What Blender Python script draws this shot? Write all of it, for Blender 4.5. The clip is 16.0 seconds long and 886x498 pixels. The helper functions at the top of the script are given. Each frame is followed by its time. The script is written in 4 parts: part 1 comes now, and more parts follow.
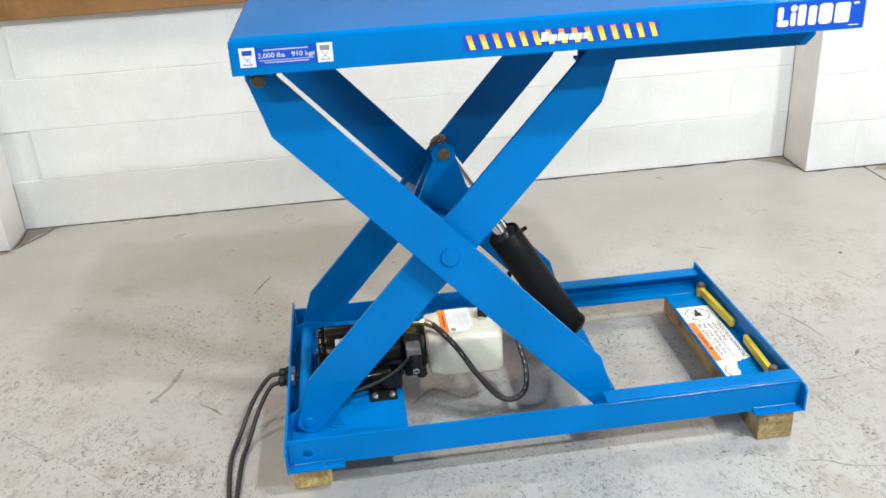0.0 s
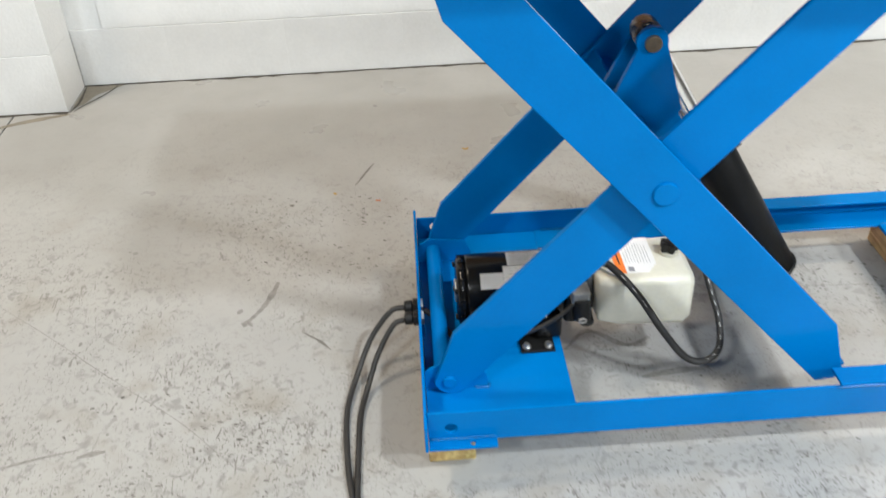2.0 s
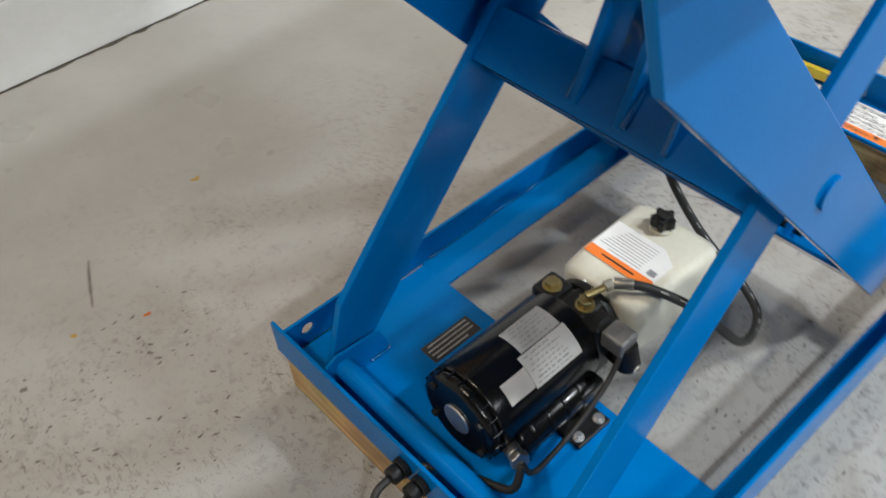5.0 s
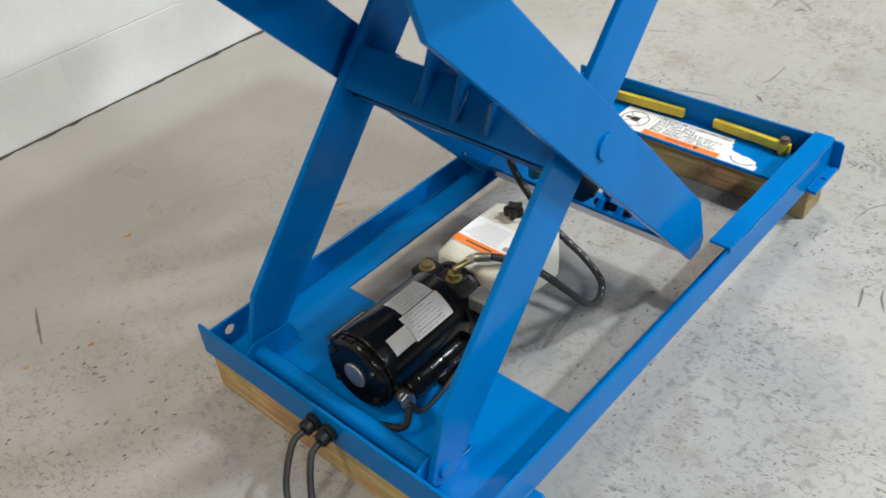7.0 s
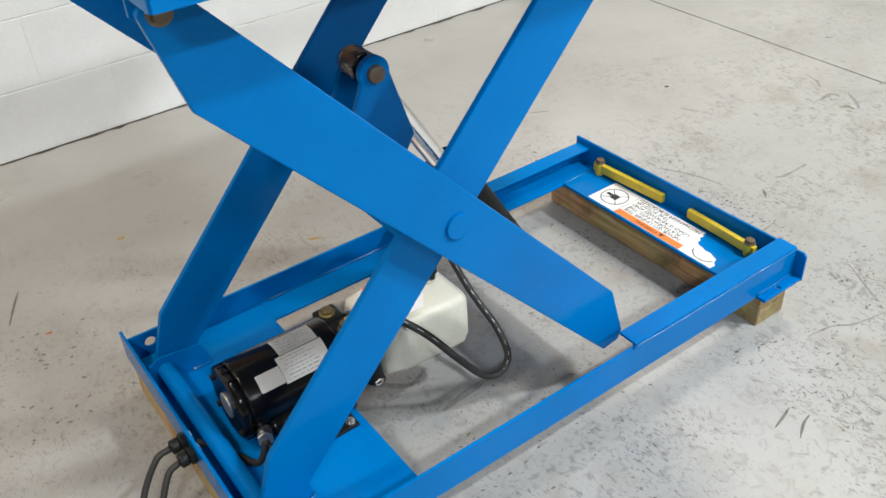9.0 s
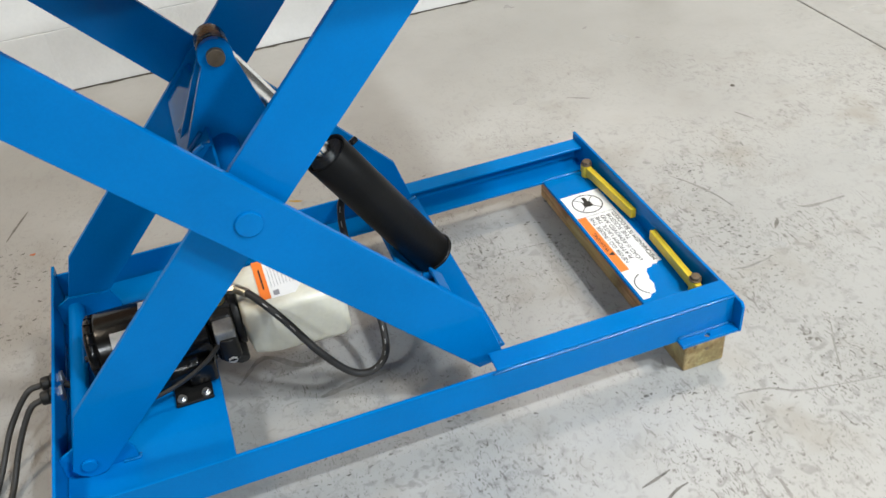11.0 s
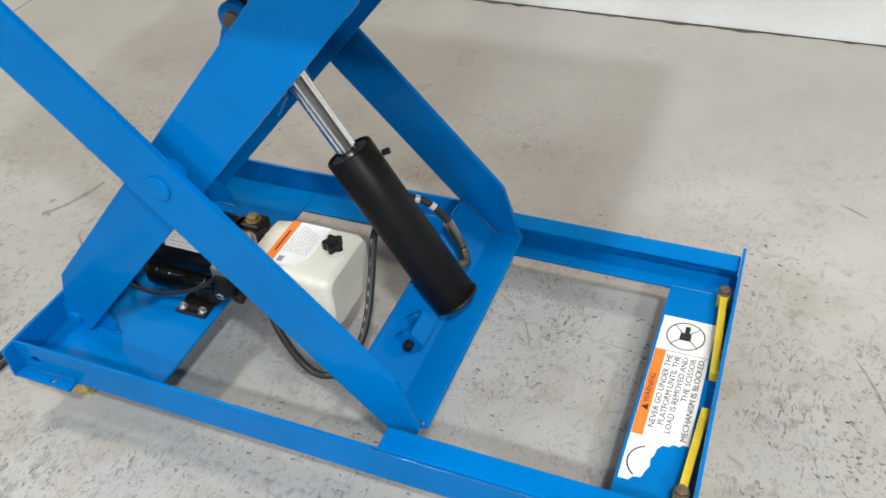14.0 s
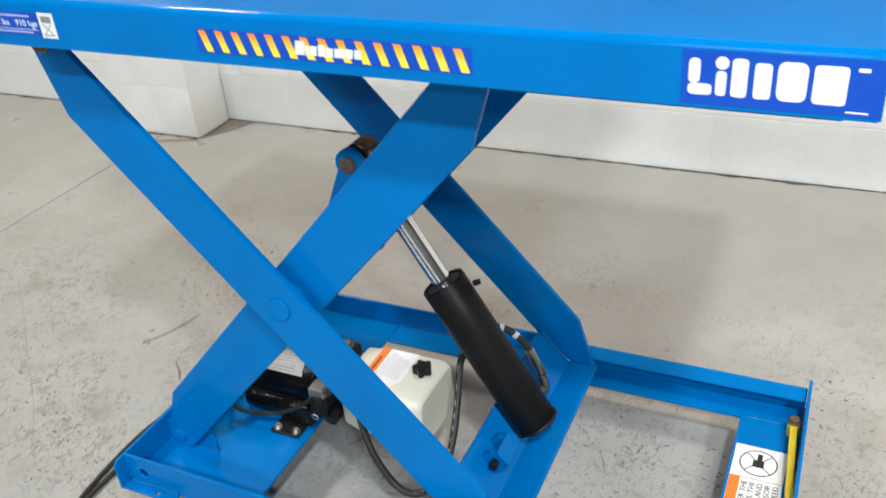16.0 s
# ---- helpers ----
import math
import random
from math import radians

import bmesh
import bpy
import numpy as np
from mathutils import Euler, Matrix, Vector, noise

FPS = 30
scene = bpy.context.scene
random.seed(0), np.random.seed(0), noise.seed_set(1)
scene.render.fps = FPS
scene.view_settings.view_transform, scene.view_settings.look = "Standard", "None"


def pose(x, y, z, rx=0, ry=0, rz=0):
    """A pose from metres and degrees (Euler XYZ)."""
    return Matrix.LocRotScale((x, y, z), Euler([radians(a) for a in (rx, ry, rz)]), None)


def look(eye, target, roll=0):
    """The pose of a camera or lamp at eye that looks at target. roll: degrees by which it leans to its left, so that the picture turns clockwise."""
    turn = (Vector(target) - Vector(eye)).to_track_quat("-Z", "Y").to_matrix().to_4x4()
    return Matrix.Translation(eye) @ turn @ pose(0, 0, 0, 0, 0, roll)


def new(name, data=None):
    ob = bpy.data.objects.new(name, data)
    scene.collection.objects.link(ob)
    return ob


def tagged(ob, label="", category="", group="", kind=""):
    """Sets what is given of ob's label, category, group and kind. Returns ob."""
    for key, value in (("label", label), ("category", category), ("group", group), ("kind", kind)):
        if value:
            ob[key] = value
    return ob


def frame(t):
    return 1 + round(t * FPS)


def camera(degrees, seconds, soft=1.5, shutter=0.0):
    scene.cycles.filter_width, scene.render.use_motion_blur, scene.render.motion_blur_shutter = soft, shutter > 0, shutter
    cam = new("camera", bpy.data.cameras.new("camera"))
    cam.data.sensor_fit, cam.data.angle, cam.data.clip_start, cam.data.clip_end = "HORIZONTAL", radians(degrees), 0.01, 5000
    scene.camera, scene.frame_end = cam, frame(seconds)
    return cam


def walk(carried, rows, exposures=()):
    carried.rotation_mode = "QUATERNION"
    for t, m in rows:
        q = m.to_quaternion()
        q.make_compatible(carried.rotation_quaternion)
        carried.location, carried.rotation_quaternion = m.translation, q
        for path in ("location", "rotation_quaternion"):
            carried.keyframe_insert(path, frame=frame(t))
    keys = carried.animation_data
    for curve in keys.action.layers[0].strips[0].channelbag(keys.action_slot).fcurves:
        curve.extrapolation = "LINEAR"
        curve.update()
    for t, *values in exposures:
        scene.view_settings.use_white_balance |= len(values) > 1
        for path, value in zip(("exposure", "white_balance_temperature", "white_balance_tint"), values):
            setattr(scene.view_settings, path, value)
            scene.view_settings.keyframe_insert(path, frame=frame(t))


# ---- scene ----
cam = camera(53.0, 16.0, 1.5, 0.4)
PATH = [
    (0, (0.221, -1.631, 1.387), (0.398, 0.167, 0.531), -3.5),
    (0.5, (0.17, -1.603, 1.368), (0.335, 0.167, 0.451), -2.6),
    (1, (0.09, -1.525, 1.321), (0.155, 0.158, 0.244), -4.7),
    (1.5, (0.055, -1.287, 1.282), (0.088, 0.324, 0.098), -4.1),
    (2, (0.017, -1.082, 1.303), (0.062, 0.546, 0.143), -2.7),
    (2.5, (-0.068, -0.913, 1.291), (-0.038, 0.722, 0.14), -2.8),
    (3, (-0.178, -0.73, 1.287), (-0.051, 0.915, 0.156), -6.2),
    (3.5, (-0.203, -0.586, 1.273), (0.052, 0.959, 0.03), -4.5),
    (4, (-0.247, -0.396, 1.224), (0.104, 1.036, -0.128), -6.4),
    (4.5, (-0.254, -0.264, 1.209), (0.307, 1.025, -0.213), -4.6),
    (5, (-0.351, -0.172, 1.208), (0.531, 0.907, -0.227), -4.3),
    (5.2, (-0.417, -0.149, 1.202), (0.556, 0.848, -0.234), -4.1),
    (7.3, (-0.531, -0.527, 1.277), (0.606, 0.567, 0.046), -5.3),
    (7.5, (-0.516, -0.537, 1.29), (0.646, 0.541, 0.071), -4.9),
    (8, (-0.441, -0.594, 1.283), (0.702, 0.548, 0.104), -4.9),
    (8.2, (-0.39, -0.62, 1.282), (0.71, 0.565, 0.105), -4.4),
    (10.3, (0.121, -0.995, 1.296), (0.734, 0.494, 0.11), -5.8),
    (10.5, (0.196, -0.996, 1.283), (0.767, 0.487, 0.069), -6.0),
    (11, (0.384, -0.978, 1.284), (0.813, 0.529, 0.042), -6.0),
    (11.5, (0.542, -0.949, 1.277), (0.802, 0.586, 0.021), -7.1),
    (12, (0.755, -0.941, 1.28), (0.753, 0.582, -0.017), -4.9),
    (12.5, (0.91, -0.92, 1.264), (0.794, 0.592, -0.04), -6.7),
    (13, (1.036, -0.821, 1.254), (0.81, 0.647, -0.085), -4.6),
    (13.5, (1.118, -0.735, 1.266), (0.708, 0.699, -0.066), -4.8),
    (14, (1.217, -0.695, 1.29), (0.578, 0.682, -0.012), -4.8),
    (14.5, (1.294, -0.698, 1.289), (0.529, 0.661, 0.037), -5.1),
    (15, (1.298, -0.715, 1.302), (0.469, 0.702, 0.16), -6.2),
    (15.5, (1.291, -0.753, 1.317), (0.429, 0.675, 0.214), -6.2),
    (16, (1.201, -0.854, 1.342), (0.414, 0.678, 0.325), -5.3),
]
walk(cam, [(t, look(eye, target, roll)) for t, eye, target, roll in PATH], [(0, 0.11), (2, 0.11), (3.5, 0.04), (5, -0.27), (8, -0.11), (11, -0.07), (12.5, -0.08), (16, -0.07)])

# ---- light ----
world = bpy.data.worlds.new("room_air")
world.use_nodes = True
world.node_tree.nodes["Background"].inputs[0].default_value = (1.0, 0.88, 0.72, 1)
world.node_tree.nodes["Background"].inputs[1].default_value = 0.006
scene.world = world


def key_fill_light(x, y, z, watts, sx, sy, tint=(1.0, 0.985, 0.965)):
    d = bpy.data.lights.new("key_fill_light", "AREA")
    d.shape, d.size, d.size_y, d.energy, d.color = "RECTANGLE", sx, sy, watts, tint
    ob = new("key_fill_light", d)
    ob.matrix_world = pose(x, y, z)
    return ob


# The WARM pair at the back is added to lift and tint the shaded floor.
KEY, WARM = (0.905, 0.967, 1.0), (1.0, 0.86, 0.68)
# First light placed from the platform's shadow; the other five are unseen, added fill.
for lx, ly, lw, lsx, lsy, lt in ((2.1, -1.85, 172, 0.22, 0.22, KEY), (0.6, -5.8, 180, 1.3, 0.3, KEY), (3.6, -3.4, 310, 0.45, 0.3, KEY), (-2.2, -3.3, 160, 0.6, 0.3, KEY),
                                 (-1.9, 0.85, 84, 0.4, 0.6, WARM), (2.7, 0.95, 78, 0.4, 0.6, WARM)):
    key_fill_light(lx, ly, 3.9, lw, lsx, lsy, lt)


# ---- materials ----
def mat(name, col, rough=0.5, metal=0.0, var=0.12, scale=6.0, fine=180.0, bump=0.05, coat=0.0, tint=None, rvar=0.12, randomise=0.0):
    """Procedural surface: base colour with broad and fine variation, roughness variation and fine relief."""
    m = bpy.data.materials.new(name)
    m.use_nodes = True
    nt = m.node_tree
    n, link = nt.nodes, nt.links.new
    b = n["Principled BSDF"]
    co = n.new("ShaderNodeTexCoord").outputs["Object"]
    broad, grain = n.new("ShaderNodeTexNoise"), n.new("ShaderNodeTexNoise")
    for q, s, d in ((broad, scale, 4), (grain, fine, 3)):
        q.inputs["Scale"].default_value, q.inputs["Detail"].default_value = s, d
        link(co, q.inputs["Vector"])
    mix = n.new("ShaderNodeMix")
    mix.data_type = "RGBA"
    dark = tint or tuple(c * (1 - var * 2) for c in col)
    mix.inputs["A"].default_value, mix.inputs["B"].default_value = (*dark, 1), (*col, 1)
    add = n.new("ShaderNodeMath")
    add.operation = "MULTIPLY_ADD"
    link(grain.outputs["Fac"], add.inputs[0])
    add.inputs[1].default_value = 0.35
    link(broad.outputs["Fac"], add.inputs[2])
    ramp = n.new("ShaderNodeMapRange")
    ramp.inputs["From Min"].default_value, ramp.inputs["From Max"].default_value = 0.45, 0.85
    link(add.outputs[0], ramp.inputs["Value"])
    link(ramp.outputs[0], mix.inputs["Factor"])
    out = mix.outputs["Result"]
    if randomise:
        info, hsv, mr = n.new("ShaderNodeObjectInfo"), n.new("ShaderNodeHueSaturation"), n.new("ShaderNodeMapRange")
        mr.inputs["To Min"].default_value, mr.inputs["To Max"].default_value = 1 - randomise, 1 + randomise
        link(info.outputs["Random"], mr.inputs["Value"])
        link(mr.outputs[0], hsv.inputs["Value"])
        link(out, hsv.inputs["Color"])
        out = hsv.outputs["Color"]
    link(out, b.inputs["Base Color"])
    rr = n.new("ShaderNodeMapRange")
    rr.inputs["To Min"].default_value, rr.inputs["To Max"].default_value = max(0.03, rough - rvar), min(1, rough + rvar)
    link(broad.outputs["Fac"], rr.inputs["Value"])
    link(rr.outputs[0], b.inputs["Roughness"])
    b.inputs["Metallic"].default_value = metal
    b.inputs["Coat Weight"].default_value, b.inputs["Coat Roughness"].default_value = coat, 0.12
    if bump:
        bp = n.new("ShaderNodeBump")
        bp.inputs["Strength"].default_value, bp.inputs["Distance"].default_value = bump, 0.002
        link(grain.outputs["Fac"], bp.inputs["Height"])
        link(bp.outputs[0], b.inputs["Normal"])
    return m


def floor_material():
    """Grey painted concrete: cloudy wear, clustered dark scuffs, short scratches and a satin gloss."""
    m = bpy.data.materials.new("painted_concrete")
    m.use_nodes = True
    nt = m.node_tree
    n, link = nt.nodes, nt.links.new
    b = n["Principled BSDF"]
    co = n.new("ShaderNodeTexCoord").outputs["Object"]

    def noise_at(s, detail=4, dist=0.0, stretch=None, turn=0.0):
        q = n.new("ShaderNodeTexNoise")
        q.inputs["Scale"].default_value, q.inputs["Detail"].default_value, q.inputs["Distortion"].default_value = s, detail, dist
        src = co
        if stretch:
            mp = n.new("ShaderNodeMapping")
            mp.inputs["Scale"].default_value, mp.inputs["Rotation"].default_value = stretch, (0, 0, turn)
            link(co, mp.inputs["Vector"])
            src = mp.outputs[0]
        link(src, q.inputs["Vector"])
        return q.outputs["Fac"]

    def span(v, lo, hi, a=0.0, z=1.0):
        r = n.new("ShaderNodeMapRange")
        for key, value in (("From Min", lo), ("From Max", hi), ("To Min", a), ("To Max", z)):
            r.inputs[key].default_value = value
        link(v, r.inputs["Value"])
        return r.outputs[0]

    def times(a, c):
        q = n.new("ShaderNodeMath")
        q.operation = "MULTIPLY"
        link(a, q.inputs[0])
        link(c, q.inputs[1])
        return q.outputs[0]

    def blend(fac, a, c):
        q = n.new("ShaderNodeMix")
        q.data_type = "RGBA"
        link(fac, q.inputs["Factor"])
        for key, v in (("A", a), ("B", c)):
            if isinstance(v, tuple):
                q.inputs[key].default_value = (*v, 1)
            else:
                link(v, q.inputs[key])
        return q.outputs["Result"]

    base = blend(span(noise_at(1.6, 5), 0.35, 0.65), (0.318, 0.314, 0.300), (0.376, 0.372, 0.359))
    base = blend(span(noise_at(9, 6), 0.45, 0.75, 0, 0.35), base, (0.298, 0.291, 0.275))
    sep = n.new("ShaderNodeSeparateXYZ")
    link(co, sep.inputs[0])
    traffic = span(sep.outputs["Y"], 0.55, 1.45, 1.0, 0.12)
    patch = times(span(noise_at(2.6, 4), 0.36, 0.60, 0.25, 1.0), traffic)
    specks = span(noise_at(120, 3, 1.5, (1.0, 0.7, 1.0), 0.5), 0.61, 0.68)
    base = blend(times(times(specks, span(noise_at(9, 3), 0.42, 0.56)), patch), base, (0.142, 0.137, 0.127))
    blots = span(noise_at(38, 4, 1.0), 0.54, 0.68, 0, 0.7)
    base = blend(times(blots, patch), base, (0.19, 0.186, 0.177))
    fleck = span(noise_at(70, 3, 3.0, (1.0, 0.45, 1.0), 1.1), 0.60, 0.665, 0, 1.0)
    base = blend(times(times(fleck, span(noise_at(4, 3), 0.40, 0.54)), patch), base, (0.105, 0.097, 0.085))
    scr = span(noise_at(55, 1, 2.5, (1.0, 0.25, 1.0), -0.7), 0.65, 0.69, 0, 0.85)
    base = blend(times(times(scr, span(noise_at(5, 2), 0.5, 0.6)), patch), base, (0.17, 0.16, 0.15))
    dirt = span(noise_at(7, 5), 0.53, 0.74, 0, 0.65)
    base = blend(times(dirt, patch), base, (0.235, 0.208, 0.165))
    link(base, b.inputs["Base Color"])
    link(span(noise_at(5, 4), 0.3, 0.7, 0.26, 0.48), b.inputs["Roughness"])
    bp = n.new("ShaderNodeBump")
    bp.inputs["Strength"].default_value, bp.inputs["Distance"].default_value = 0.12, 0.003
    link(noise_at(40, 5), bp.inputs["Height"])
    link(bp.outputs[0], b.inputs["Normal"])
    return m


def wood_material(name, stained):
    """Rough sawn softwood with dark weather stains."""
    m = bpy.data.materials.new(name)
    m.use_nodes = True
    nt = m.node_tree
    n, link = nt.nodes, nt.links.new
    b = n["Principled BSDF"]
    co = n.new("ShaderNodeTexCoord").outputs["Object"]
    mp = n.new("ShaderNodeMapping")
    mp.inputs["Scale"].default_value = (1.0, 0.06, 1.0)
    link(co, mp.inputs["Vector"])
    q = n.new("ShaderNodeTexNoise")
    q.inputs["Scale"].default_value, q.inputs["Detail"].default_value, q.inputs["Distortion"].default_value = 90, 5, 0.6
    link(mp.outputs[0], q.inputs["Vector"])
    w = n.new("ShaderNodeTexNoise")
    w.inputs["Scale"].default_value = 9
    link(co, w.inputs["Vector"])
    r = n.new("ShaderNodeValToRGB")
    r.color_ramp.elements[0].position, r.color_ramp.elements[0].color = 0.3, (0.42, 0.25, 0.09, 1)
    r.color_ramp.elements[1].position, r.color_ramp.elements[1].color = 0.7, (0.80, 0.58, 0.27, 1)
    link(q.outputs["Fac"], r.inputs["Fac"])
    mx = n.new("ShaderNodeMix")
    mx.data_type, mx.blend_type = "RGBA", "MULTIPLY"
    mx.inputs["Factor"].default_value = 0.5
    link(r.outputs[0], mx.inputs["A"])
    link(w.outputs["Color"], mx.inputs["B"])
    stain = n.new("ShaderNodeTexNoise")
    stain.inputs["Scale"].default_value, stain.inputs["Detail"].default_value, stain.inputs["Distortion"].default_value = 11, 5, 0.8
    link(co, stain.inputs["Vector"])
    sr = n.new("ShaderNodeMapRange")
    for key, value in (("From Min", 0.46), ("From Max", 0.64), ("To Max", stained)):
        sr.inputs[key].default_value = value
    link(stain.outputs["Fac"], sr.inputs["Value"])
    sm = n.new("ShaderNodeMix")
    sm.data_type = "RGBA"
    link(sr.outputs[0], sm.inputs["Factor"])
    link(mx.outputs["Result"], sm.inputs["A"])
    sm.inputs["B"].default_value = (0.085, 0.05, 0.022, 1)
    link(sm.outputs["Result"], b.inputs["Base Color"])
    b.inputs["Roughness"].default_value = 0.75
    bp = n.new("ShaderNodeBump")
    bp.inputs["Strength"].default_value, bp.inputs["Distance"].default_value = 0.3, 0.003
    link(q.outputs["Fac"], bp.inputs["Height"])
    link(bp.outputs[0], b.inputs["Normal"])
    return m


def stripe_material(z0, z1):
    """Printed fade from orange-red above to yellow below."""
    m = bpy.data.materials.new("printed_stripe")
    m.use_nodes = True
    nt = m.node_tree
    n, link = nt.nodes, nt.links.new
    sep, mr, r = n.new("ShaderNodeSeparateXYZ"), n.new("ShaderNodeMapRange"), n.new("ShaderNodeValToRGB")
    link(n.new("ShaderNodeTexCoord").outputs["Object"], sep.inputs[0])
    mr.inputs["From Min"].default_value, mr.inputs["From Max"].default_value = z0, z1
    link(sep.outputs["Z"], mr.inputs["Value"])
    link(mr.outputs[0], r.inputs["Fac"])
    r.color_ramp.elements[0].position, r.color_ramp.elements[0].color = 0.2, (0.95, 0.68, 0.05, 1)
    r.color_ramp.elements[1].position, r.color_ramp.elements[1].color = 0.95, (0.85, 0.13, 0.02, 1)
    link(r.outputs[0], n["Principled BSDF"].inputs["Base Color"])
    n["Principled BSDF"].inputs["Roughness"].default_value = 0.35
    return m


BLUE = mat("blue_enamel", (0.0001, 0.152, 0.462), 0.12, var=0.08, scale=5, fine=260, bump=0.06, rvar=0.06)
BLUE.node_tree.nodes["Principled BSDF"].inputs["Specular IOR Level"].default_value = 0.065
WELD = mat("blue_enamelled_weld", (0.0006, 0.13, 0.38), 0.16, var=0.1, scale=60, fine=400, bump=0.5, rvar=0.05)
WELD.node_tree.nodes["Principled BSDF"].inputs["Specular IOR Level"].default_value = 0.8
FLOOR = floor_material()
WALL = mat("white_masonry_paint", (0.785, 0.785, 0.77), 0.6, var=0.05, scale=5, fine=90, bump=0.55)
# Dark grey for the unseen walls and ceiling, so they bounce little light.
GREYWALL = mat("dark_unseen_wall", (0.10, 0.096, 0.09), 0.7, var=0.05, scale=2, fine=60, bump=0.2)
JOINT = mat("painted_mortar", (0.75, 0.75, 0.735), 0.8, var=0.05, scale=7, fine=120, bump=0.3)
GRIME = mat("dirt_line", (0.10, 0.09, 0.075), 0.9, var=0.25, scale=14, fine=160, bump=0.2)
STAIN = mat("brown_floor_stain", (0.265, 0.235, 0.185), 0.6, var=0.2, scale=12, fine=120, bump=0.1)
SCUFF = mat("grey_scuff", (0.19, 0.178, 0.16), 0.6, var=0.3, scale=60, fine=300, bump=0.1)
WOOD, OLDWOOD = wood_material("sawn_timber", 0.22), wood_material("weathered_timber", 0.6)
BOARD = mat("varnished_board", (0.31, 0.155, 0.055), 0.45, var=0.2, scale=4, fine=60, bump=0.1)
BLACK = mat("black_motor_paint", (0.005, 0.005, 0.005), 0.2, var=0.2, scale=14, fine=220, bump=0.12)
BLACK.node_tree.nodes["Principled BSDF"].inputs["Specular IOR Level"].default_value = 0.28
CAST = mat("black_cast_iron", (0.010, 0.010, 0.010), 0.42, var=0.2, scale=20, fine=160, bump=0.4)
CAST.node_tree.nodes["Principled BSDF"].inputs["Specular IOR Level"].default_value = 0.3
SLEEVE = mat("black_plastic_sleeve", (0.010, 0.010, 0.010), 0.42, var=0.2, scale=8, fine=140, bump=0.15)
SLEEVE.node_tree.nodes["Principled BSDF"].inputs["Specular IOR Level"].default_value = 0.12
RUBBER = mat("black_rubber", (0.022, 0.021, 0.020), 0.55, var=0.2, scale=30, fine=300, bump=0.3)
CHROME = mat("chromed_steel", (0.90, 0.90, 0.89), 0.20, 1.0, var=0.06, scale=10, fine=220, bump=0.03, rvar=0.06)
STEEL = mat("zinc_plated_steel", (0.68, 0.67, 0.65), 0.42, 1.0, var=0.15, scale=20, fine=220, bump=0.1)
BRASS = mat("yellow_zinc_steel", (0.42, 0.34, 0.16), 0.4, 1.0, var=0.18, scale=22, fine=200, bump=0.1)
DULL = mat("dull_grey_casting", (0.30, 0.30, 0.29), 0.5, 0.5, var=0.15, scale=30, fine=240, bump=0.2)
FERRULE = mat("dull_plated_ferrule", (0.50, 0.46, 0.37), 0.35, 1.0, var=0.2, scale=40, fine=260, bump=0.1)
EYE_STEEL = mat("worn_dark_steel", (0.20, 0.17, 0.145), 0.28, 0.9, var=0.3, scale=45, fine=260, bump=0.3)
BOLT = mat("bronze_brown_bolt", (0.20, 0.15, 0.10), 0.5, 0.6, var=0.25, scale=40, fine=300, bump=0.2)
YELLOW = mat("yellow_paint", (0.70, 0.52, 0.03), 0.4, var=0.12, scale=25, fine=200, bump=0.15)
TANK = mat("milky_plastic", (0.68, 0.655, 0.55), 0.42, var=0.08, scale=9, fine=120, bump=0.05)
TANK.node_tree.nodes["Principled BSDF"].inputs["Subsurface Weight"].default_value = 0.15
TANK.node_tree.nodes["Principled BSDF"].inputs["Subsurface Radius"].default_value = (0.02, 0.018, 0.01)
PAPER = mat("white_label", (0.78, 0.78, 0.77), 0.4, var=0.04, scale=20, fine=150, bump=0.03)
SILVER = mat("silver_grey_label", (0.80, 0.81, 0.82), 0.35, 0.0, var=0.08, scale=25, fine=150, bump=0.03)
ORANGE = mat("orange_print", (0.85, 0.20, 0.03), 0.4, var=0.05, scale=20, fine=150, bump=0.02)
INK = mat("black_print", (0.02, 0.02, 0.02), 0.45, var=0.1, scale=20, fine=150, bump=0.0)
GREYINK = mat("grey_print", (0.25, 0.25, 0.27), 0.45, var=0.1, scale=20, fine=150, bump=0.0)
NAVY = mat("royal_blue_print", (0.003, 0.068, 0.45), 0.4, var=0.06, scale=20, fine=150, bump=0.02)
NAVY.node_tree.nodes["Principled BSDF"].inputs["Specular IOR Level"].default_value = 0.25
BRIGHT = mat("bright_white_label", (0.93, 0.93, 0.92), 0.35, var=0.03, scale=20, fine=150, bump=0.03)
SMEAR = mat("faint_grey_smear", (0.265, 0.256, 0.24), 0.5, var=0.2, scale=60, fine=300, bump=0.1)
PALE = mat("pale_blue_print", (0.45, 0.50, 0.70), 0.4, var=0.05, scale=20, fine=150, bump=0.0)
PRINT = mat("worn_grey_print", (0.50, 0.50, 0.48), 0.6, var=0.2, scale=60, fine=300, bump=0.0)
STRIPE = stripe_material(1.013, 1.041)


# ---- shape helpers ----
def part(name, bm, material, parent=None, label=""):
    me = bpy.data.meshes.new(name)
    bmesh.ops.recalc_face_normals(bm, faces=bm.faces)
    bm.to_mesh(me)
    bm.free()
    me.materials.append(material)
    ob = new(name, me)
    ob.parent = parent
    return tagged(ob, label)


def empty(name, label, category, **more):
    return tagged(new(name), label, category, **more)


def box(x0, x1, y0, y1, z0, z1, bev=0.0, seg=2, bm=None):
    one = bmesh.new()
    bmesh.ops.create_cube(one, size=1)
    for v in one.verts:
        v.co = ((x0 + x1) / 2 + v.co.x * (x1 - x0), (y0 + y1) / 2 + v.co.y * (y1 - y0), (z0 + z1) / 2 + v.co.z * (z1 - z0))
    if bev:
        bmesh.ops.bevel(one, geom=one.edges[:], offset=bev, segments=seg, affect="EDGES", profile=0.5)
    return merged(bm, one)


